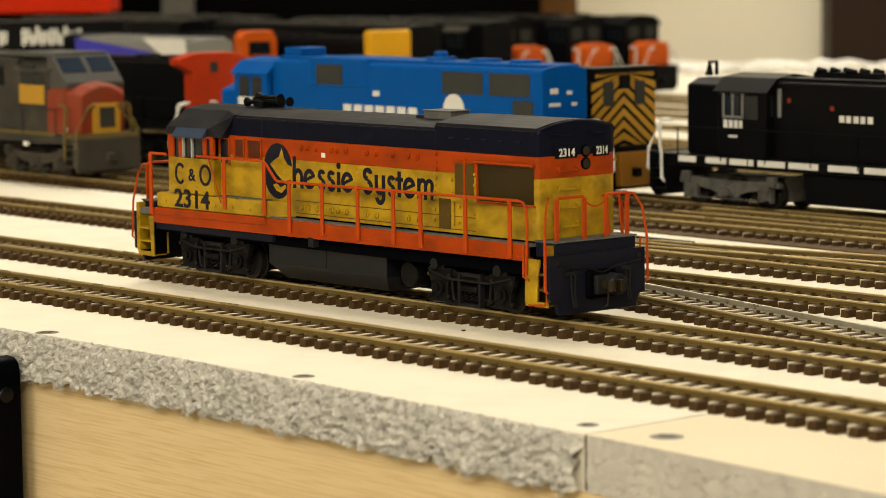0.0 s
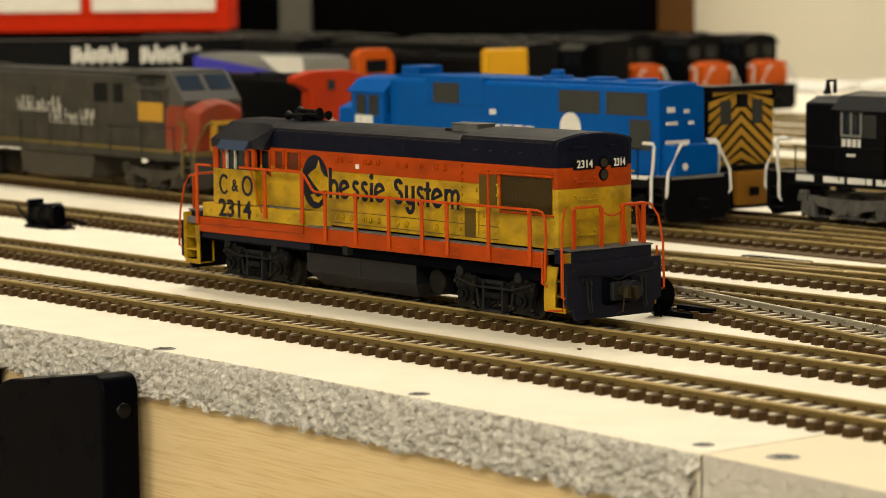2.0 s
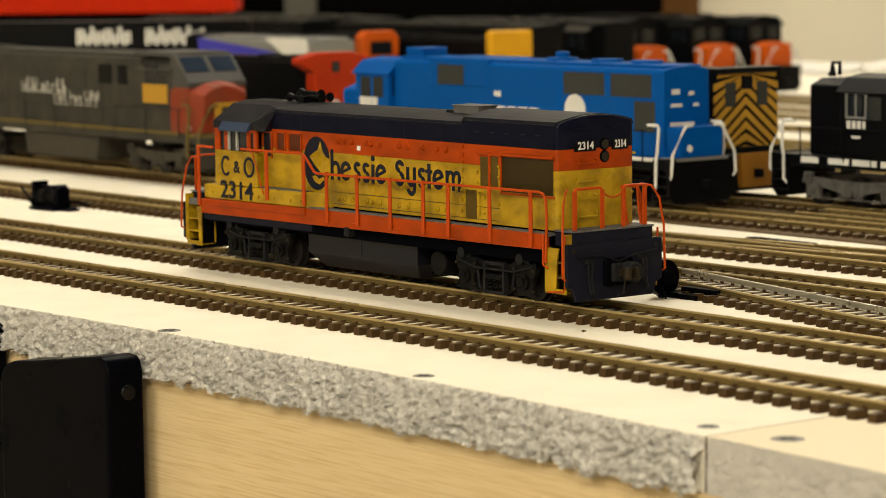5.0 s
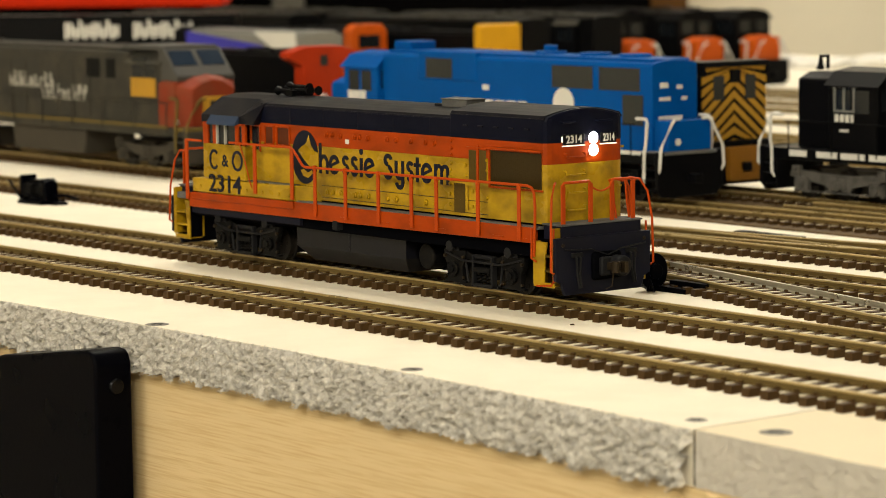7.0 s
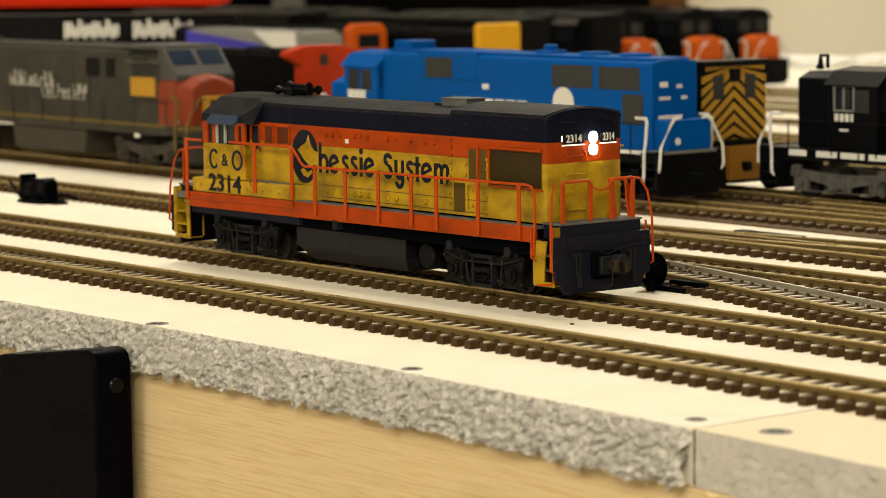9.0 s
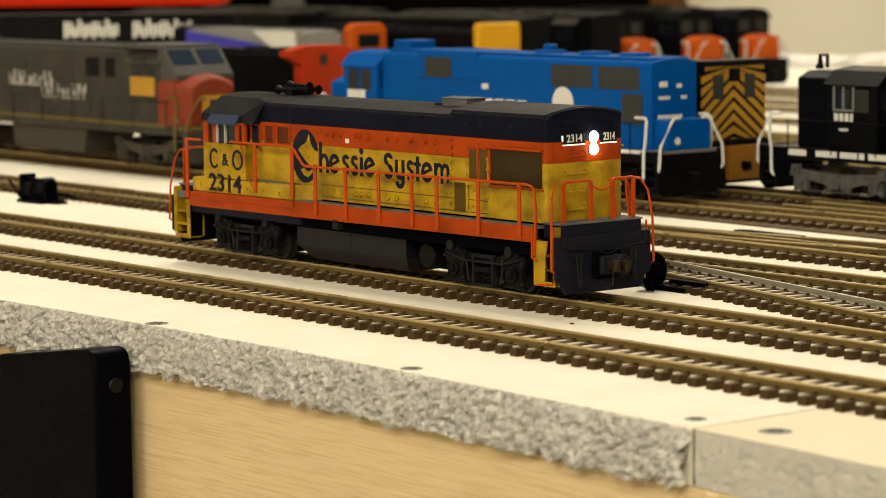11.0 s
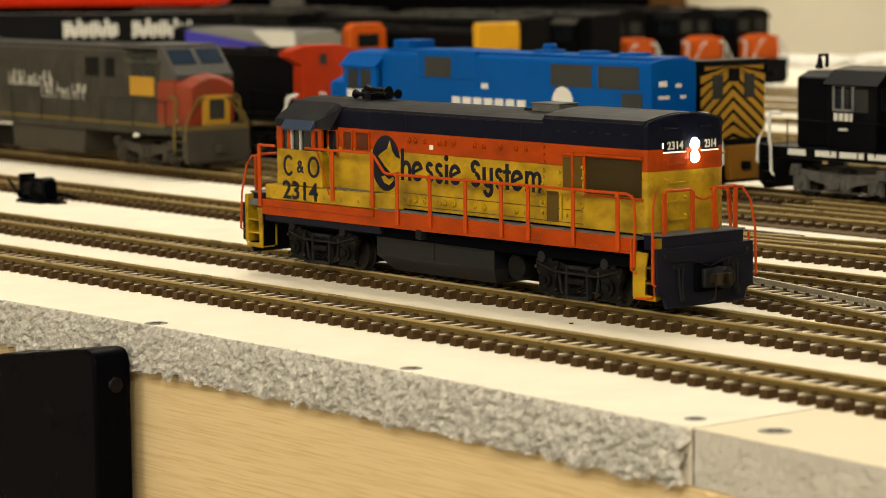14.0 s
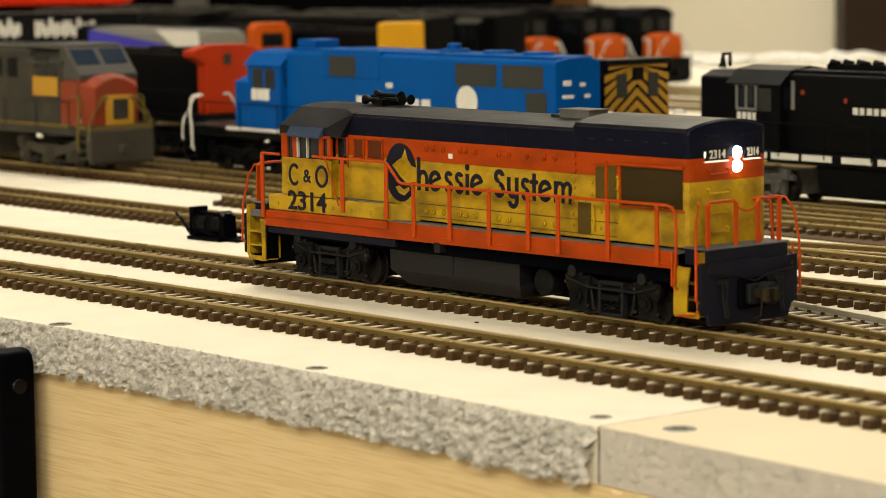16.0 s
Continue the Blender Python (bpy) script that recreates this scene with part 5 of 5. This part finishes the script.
bars(black, "window_frame", SILVER, "silver-grey cab window frame", [(-70.8, 35.6, 0.9, 9.6), (-65.8, 35.6, 0.9, 9.6), (-60.6, 35.6, 0.9, 9.6), (-70.8, 35.2, 11.1, 0.9), (-72.0, 44.8, 13.4, 0.9)], -15.95, -15.4)
bars(black, "lettering", WHITE, "small white word bars on the hood", [(-14.4 + 3.5 * k, 35.2, 2.5 - 0.3 * (k % 2), 2.6) for k in range(5)], -11.2, -10.8)
s = Shape()
s.disc(-93, 0, 0, 1.6, 50.5, 55, "z", 12, 0.8)
s.rod([(-92, -3, 51), (-91, -2, 56), (-91, 2, 56), (-92, 3, 51)], 0.8, 8)
part("bell", s, BLACK, black)
for k in range(6):
    s = Shape()
    s.disc(0, (k % 3 - 1) * 2, 54.0, 1.6, -33 + k * 5, -29 + k * 5, "x", 10, 0.8)
    part("horn", s, BLACK, black)
s = Shape()
s.box(-35, -3, -2.6, 2.6, 51, 53.6)
part("horn_bracket", s, BLACK, black)
for u, z in ((-39.9, 42.7), (-18.0, 40.3)):
    s = Shape()
    s.disc(u, 0, z, 1.0, -11.3, -10.9, "y", 12)
    part("marker", s, SP_RED, black, "small dull red marker disc")
bars(black, "side_plate", SILVER, "pale plate behind the cab", [(-45.5, 36, 1.6, 11)], -11.6, -11.0)

# far rows
for bx, y in ((-905, 742), (-899, 800), (-894, 850)):
    o = diesel("orange and black model locomotive in the far row", bx, y, 0, 220, 12, 54, (BLACK, BLACK, BLACK, TRUCK, BLACK, BLACK), (70, 92), (92, 106, 37, HOT_ORANGE, 12.5), (-18, 18), 16.5, (0, 30), (1,), WHITE, "far row locomotives")
    s = Shape()
    s.box(105.6, 106.6, -12, 12, 18, 36)
    part("nose_face", s, HOT_ORANGE, o, "orange nose", bevel=0.5)
o = diesel("yellow-ended model locomotive in the far row", -790, 525, 0, 210, 12, 50, (BLACK, BLACK, BLACK, TRUCK, BLACK, BLACK), None, None, (-18, 18), 16, (0, 30), group="far row locomotives")
s = Shape()
s.box(100, 106, -16.5, 16.5, 20, 55)
part("cab_end", s, GOLD, o, "golden yellow cab end", bevel=2.0)
o = diesel("orange-ended model locomotive in the far row", -868, 486, 0, 210, 12, 50, (BLACK, BLACK, BLACK, TRUCK, BLACK, BLACK), None, None, (-18, 18), 16, (0, 30), group="far row locomotives")
s = Shape()
s.prism([(-14, 20), (14, 20), (14, 50.5), (10, 54.5), (-10, 54.5), (-14, 50.5)], 98, 106, "x")
part("cab_end", s, HOT_ORANGE, o, "orange cab end", bevel=1.0)
s = Shape()
s.box(105.9, 106.4, -8, 8, 40, 48)
part("windscreen", s, GLASS, o)
o = diesel("silver and purple streamlined model locomotive in the far row", -764, 408, 0, 140, 15, 53, (SILVER, SILVER, SILVER, TRUCK, SILVER, TRUCK), None, None, (-18, 18), 16, (), group="far row locomotives")
s = Shape()
s.prism([(-57, 52), (-57, 42), (6, 36), (54, 34), (22, 45)], -15.5, -14.9, "y")
part("swoosh", s, PURPLE, o, "purple-blue sweeping band")
s = Shape()
s.prism([(14, 53), (56, 53), (58, 42), (32, 44)], -15.6, -15.0, "y")
part("side_panel", s, WHITE, o)
for y, x, l in ((610, -860, 500), (690, -880, 460)):
    diesel("dark model locomotive in the far row", x, y, 0, 230, 13, 55, (BLACK, BLACK, SP_GREY, TRUCK, BLACK, BLACK), (70, 92), None, (-18, 18), 16, (0, 30, 60), group="far row locomotives")
    diesel("dark model locomotive in the far row", x - 250, y, 0, 230, 13, 55, (BLACK, BLACK, SP_GREY, TRUCK, BLACK, BLACK), None, None, (-18, 18), 16, (0, 30, 60), group="far row locomotives")
for y in (408, 486, 525, 610, 690, 742, 800, 850):
    track("model track in the far yard", lambda x, y=y: float(y), -1300, 0, -100, ties=False)

# dark box car with white lettering bars
car = thing("freight_car", "dark model freight car with white lettering bars", "freight car", m=pose(-1006 * MM, 462 * MM, RAIL_TOP * MM, 0, 0, 48))
s = Shape()
s.box(-110, 78, -15, 15, 9, 58)
part("body", s, BLACK, car, bevel=1.0)
bars(car, "lettering", WHITE, "large white word bars", [(-36 + 3.1 * k + (9 if k > 11 else 0), 42 + 1.6 * (k % 2), 2.2, 11 - 1.7 * (k % 3)) for k in range(25)], -15.5, -14.9)
s = Shape()
for u in (-75, 45):
    for d in (-9, 9):
        s.disc(u + d, 0, 5.2, 5.2, -9, 9, "y", 16)
part("wheels", s, TRUCK, car)

# ---- small things on the boards ----
def switch_machine(x, y, turn, label):
    ob = thing("switch_machine", label, "switch machine", "turnout controls", m=pose(x * MM, y * MM, 0, 0, 0, turn))
    s = Shape()
    s.box(-9, 9, -6, 6, 0, 1.4)
    s.box(7, 15, -2.5, 3.5, 0, 1.0)
    part("base", s, BLACK_PLASTIC, ob, bevel=0.3)
    for u in (-5.0, 3.4):
        s = Shape()
        s.disc(0, 0, 5.4, 3.4, u - 2.6, u + 2.6, "x", 14)
        s.disc(0, 0, 5.4, 4.0, u - 3.2, u - 2.5, "x", 14)
        s.disc(0, 0, 5.4, 4.0, u + 2.5, u + 3.2, "x", 14)
        part("coil", s, TRUCK, ob, "dark wound coil", bevel=0.2)
    s = Shape()
    s.box(-9.5, 8, -1.4, 1.4, 7.6, 10.0)
    s.box(-10.5, -8.2, -3.6, 3.6, 1.2, 11.6)
    s.prism([(5.6, 1.2), (8.6, 1.2), (8.0, 9.0), (5.2, 10.8)], -3.2, 3.2, "y")
    part("bracket", s, BLACK_PLASTIC, ob, bevel=0.3)
    s = Shape()
    s.rod([(-9, -4, 2), (-13, -5.5, 7.5), (-16, -5, 9)], 0.6, 6)
    s.rod([(6, 0, 3), (14, 2, 4), (20, 5, 2.5)], 0.7, 6)
    s.rod([(-7, -4.2, 1), (-3, -5.6, 4.5), (4, -5.2, 2.6), (11, -4, 1.2)], 0.4, 6)
    part("lever", s, BLACK_PLASTIC, ob)


switch_machine(-424, 61, 4, "black plastic switch machine beside the track")
switch_machine(-222, 56.0, 4, "black plastic switch machine beside the main track")
stand = thing("switch_stand", "black switch stand with round target beside the turnout", "switch stand", "turnout controls", m=pose(-30 * MM, 45 * MM, 0, 0, 0, 0))
s = Shape()
s.box(-4, 14, 2, 9, 0, 1.6)
s.box(4, 20, 5, 8, 1.6, 3.4)
part("base", s, BLACK_PLASTIC, stand, bevel=0.3)
s = Shape()
s.disc(0, 1, 6.2, 5.6, -1.8, 1.8, "x", 28)
s.disc(0, 1, 6.2, 2.4, 1.8, 3.2, "x", 16)
s.box(-1, 1, 0, 2, 0, 3)
part("target", s, BLACK_PLASTIC, stand, "black round wheel target", bevel=0.3)
s = Shape()
s.rod([(2, -2, 0.5), (4, -3, 4), (7, -4, 0.8)], 0.45, 6)
part("lever", s, BLACK_PLASTIC, stand)
s = Shape()
s.box(-118, -86, 166.5, 171, 0, 3.4)
tagged(part("throw_bar", s, BLACK_PLASTIC, bevel=0.4), "flat black throw bar between the yard tracks", "throw bar")


def board_screw(x, y, r):
    ob = thing("screw", "dark countersunk screw in the board top", "screw", "board screws", m=pose(x * MM, y * MM, 0))
    s = Shape()
    s.disc(0, 0, 0, r, 0.0, 0.12, "z", 18, r * 0.9)
    part("head", s, SCREW, ob)
    s = Shape()
    s.box(-r * 0.6, r * 0.6, -0.25, 0.25, 0.1, 0.2)
    s.box(-0.25, 0.25, -r * 0.6, r * 0.6, 0.1, 0.2)
    part("slot", s, MESH_GREY, ob)


for x, y, r in ((-69, -107, 3.4), (171, -101.4, 3.8), (46.5, -105.0, 2.9), (148.2, -103.4, 2.6)):
    board_screw(x, y, r)
s = Shape()
s.prism([(-1.5, -1), (1, -1.6), (1.8, 0.4), (0, 1.6), (-1.4, 0.8)], 0, 0.9, "z")
crumb = part("debris", s, TIE, bevel=0.2)
crumb.matrix_basis = pose(0.012, -0.022, 0) @ Matrix.Scale(0.4, 4)
tagged(crumb, "small brown crumb lying between the tracks", "debris")

# ---- black bracket on the fascia ----
bracket = thing("bracket", "black plastic bracket screwed to the fascia edge", "bracket", m=pose(-0.5 * MM, 0.4 * MM, -1.2 * MM))
s = Shape()
s.prism([(-130, -170), (-130, -18), (-129, -15), (-126.5, -12.6), (-122, -11.3), (-111, -10.0), (-90, -7), (-74, -4.8), (-71.2, -5.0), (-69.4, -6.4), (-68.6, -9), (-68.6, -170)], -128, -116, "y")
part("body", s, BLACK_PLASTIC, bracket, bevel=2.8, segments=5)
s = Shape()
s.box(-126, -92, -117, -108, -165, -22)
part("mount", s, BLACK_PLASTIC, bracket)
s = Shape()
s.disc(0, -121.5, -15, 2.6, -68.7, -67.6, "x", 20, 2.1)
part("screw_head", s, mat("black_steel", (0.014, 0.014, 0.016), 0.2, 0.8), bracket, "shiny black screw head", bevel=0.25, smooth=True)
s = Shape()
s.prism([(-198, -170), (-198, -2), (-151, -2), (-146.5, -5), (-146, -21), (-146, -170)], -127, -116.0, "y")
part("arm", s, BLACK_PLASTIC, bracket, bevel=1.4)
s = Shape()
s.prism([(-147, -170), (-147, -24), (-139, -20), (-128, -19), (-128, -170)], -125, -116, "y")
part("lug", s, BLACK_PLASTIC, bracket, bevel=1.2)

# ---- the room, turned to face the layout's back ----
ROOM = pose(0.59455, -0.52572, 0, 0, 0, 52.0)


def room_box(name, label, category, x0, x1, y0, y1, z0, z1, material, kind="structure", bevel=0.0):
    s = Shape()
    s.box(x0, x1, y0, y1, z0, z1)
    ob = part(name, s, material, bevel=bevel)
    ob.matrix_basis = ROOM
    return tagged(ob, label, category, kind=kind)


room_box("wall_back", "cream painted back wall", "wall", -2600, 2600, 3300, 3400, -1050, 1400, WALL)
room_box("wall_left", "cream painted side wall", "wall", -2700, -2600, -2200, 3400, -1050, 1400, WALL)
room_box("wall_right", "cream painted side wall", "wall", 2600, 2700, -2200, 3400, -1050, 1400, WALL)
room_box("wall_front", "cream painted wall behind the camera", "wall", -2600, 2600, -2300, -2200, -1050, 1400, WALL)
room_box("floor", "dull brown carpet floor", "floor", -2700, 2700, -2300, 3400, -1100, -1050, CARPET)
room_box("ceiling", "pale ceiling tiles", "ceiling", -2700, 2700, -2300, 3400, 1400, 1450, CEILING)
cabinet = thing("cabinet", "tall dark cabinet against the cream wall", "cabinet", m=ROOM)
s = Shape()
s.box(-1500, 236, 3000, 3298, -1050, 900)
part("body", s, DARK_WALL, cabinet)
for k in range(3):
    s = Shape()
    s.box(-1490 + k * 576, -922 + k * 576, 2984, 3002, -1000, 890)
    part("door", s, DARK_WALL, cabinet, bevel=2)
room_box("door_frame", "dark brown wooden trim beside the cabinet", "trim", 238, 292, 3180, 3298, -1050, 1100, BROWN)
room_box("door_1", "dark brown door in the cream wall", "door", 594, 1450, 3240, 3298, -1050, 1000, mat("very_dark_door", (0.03, 0.016, 0.010), 0.5))
room_box("post", "grey metal post beside the cabinet", "post", -165, -133, 2900, 2940, -1050, 1400, GREY_POST, "")
frame_red = thing("display_case", "red framed display case with white panels", "display case", m=ROOM)
s = Shape()
s.box(-520, -181, 2420, 2520, 56, 260)
part("case", s, BOX_RED, frame_red, bevel=2)
for x0, x1 in ((-510, -310), (-300, -193)):
    s = Shape()
    s.box(x0, x1, 2416, 2424, 73, 240)
    part("panel", s, BOX_WHITE, frame_red, bevel=1)
s = Shape()
s.box(-500, -200, 2430, 2510, -12, 56)
part("stand", s, DARK_WALL, frame_red)

# white batting along the far edge
s = Shape()
rng = random.Random(3)
for k in range(25):
    x = 40 + k * 20 + rng.uniform(-8, 8)
    r = rng.uniform(5, 9)
    s.rod([(x - 14, 2330 + rng.uniform(-20, 20), 2), (x, 2330 + rng.uniform(-20, 20), rng.uniform(3, 6)), (x + 14, 2330 + rng.uniform(-20, 20), 2)], r, 9)
ob = part("batting", s, BATTING, smooth=True)
ob.matrix_basis = ROOM
tagged(ob, "white fluffy batting along the far layout edge", "batting", kind="stuff")

# ceiling lamps, out of view; the second is added for the back wall
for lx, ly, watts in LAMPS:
    lamp = thing("ceiling_light", "unseen white fluorescent ceiling panel", "ceiling light", "ceiling panels", m=pose(lx, ly, 1.38))
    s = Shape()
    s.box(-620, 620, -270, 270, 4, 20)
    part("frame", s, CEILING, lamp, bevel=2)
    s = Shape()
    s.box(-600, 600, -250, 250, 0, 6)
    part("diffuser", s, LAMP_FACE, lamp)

# ---- movement ----
# seconds, millimetres moved along the main track from the standing place
RUN = [(0, 43.0), (0.25, 36.0), (0.5, 29.2), (0.75, 23.1), (1, 17.35), (1.25, 12.3), (1.5, 7.9), (1.75, 4.3), (2, 1.6), (2.25, 0.5), (2.5, 0.0), (5.2, 0.0), (7.3, 0.0),
       (9.2, 0.0), (11.0, 0.4), (11.5, 1.7), (11.75, 2.8), (12, 4.5), (12.25, 7.5), (12.5, 11.3), (12.75, 15.7), (13, 20.6), (13.25, 25.9), (13.5, 31.5), (13.75, 37.1),
       (14, 42.8), (14.25, 48.6), (14.5, 54.5), (14.75, 60.4), (15, 66.4), (15.25, 72.7), (15.5, 79.4), (15.75, 87.2), (16, 95.6)]


def loco_pose(s):
    """On the main track, its trucks on the rails."""
    a, b = -95 + LOCO_TRUCKS[0] + s, -95 + LOCO_TRUCKS[1] + s
    ya, yb = line_main(a), line_main(b)
    turn = math.atan2(ya - yb, a - b)
    x = -95 + s
    y = yb + (ya - yb) * (x - b) / (a - b)
    return pose(x * MM, y * MM, RAIL_TOP * MM, 0, 0, math.degrees(turn))


def motions():
    walk(loco, [(t, loco_pose(s)) for t, s in RUN])
    for at, sets in ((-13.5, wheelsets[0::2]), (13.5, wheelsets[1::2])):
        for w in sets:
            walk(w, [(t, pose(at * MM, 0, WHEEL_R * MM, 0, math.degrees(s / WHEEL_R), 0)) for t, s in RUN])
    for bulb, z in bulbs:
        back, lit = pose(84 * MM, 2.7 * MM, z * MM), pose(87.95 * MM, 2.7 * MM, z * MM)
        walk(bulb, [(0, back), (6.0, back), (6.1, lit), (16, lit)])
    for edge in glow_edges:
        back, lit = pose(84 * MM, 0, 0), pose(87.5 * MM, 0, 0)
        walk(edge, [(0, back), (6.0, back), (6.1, lit), (16, lit)])


motions()
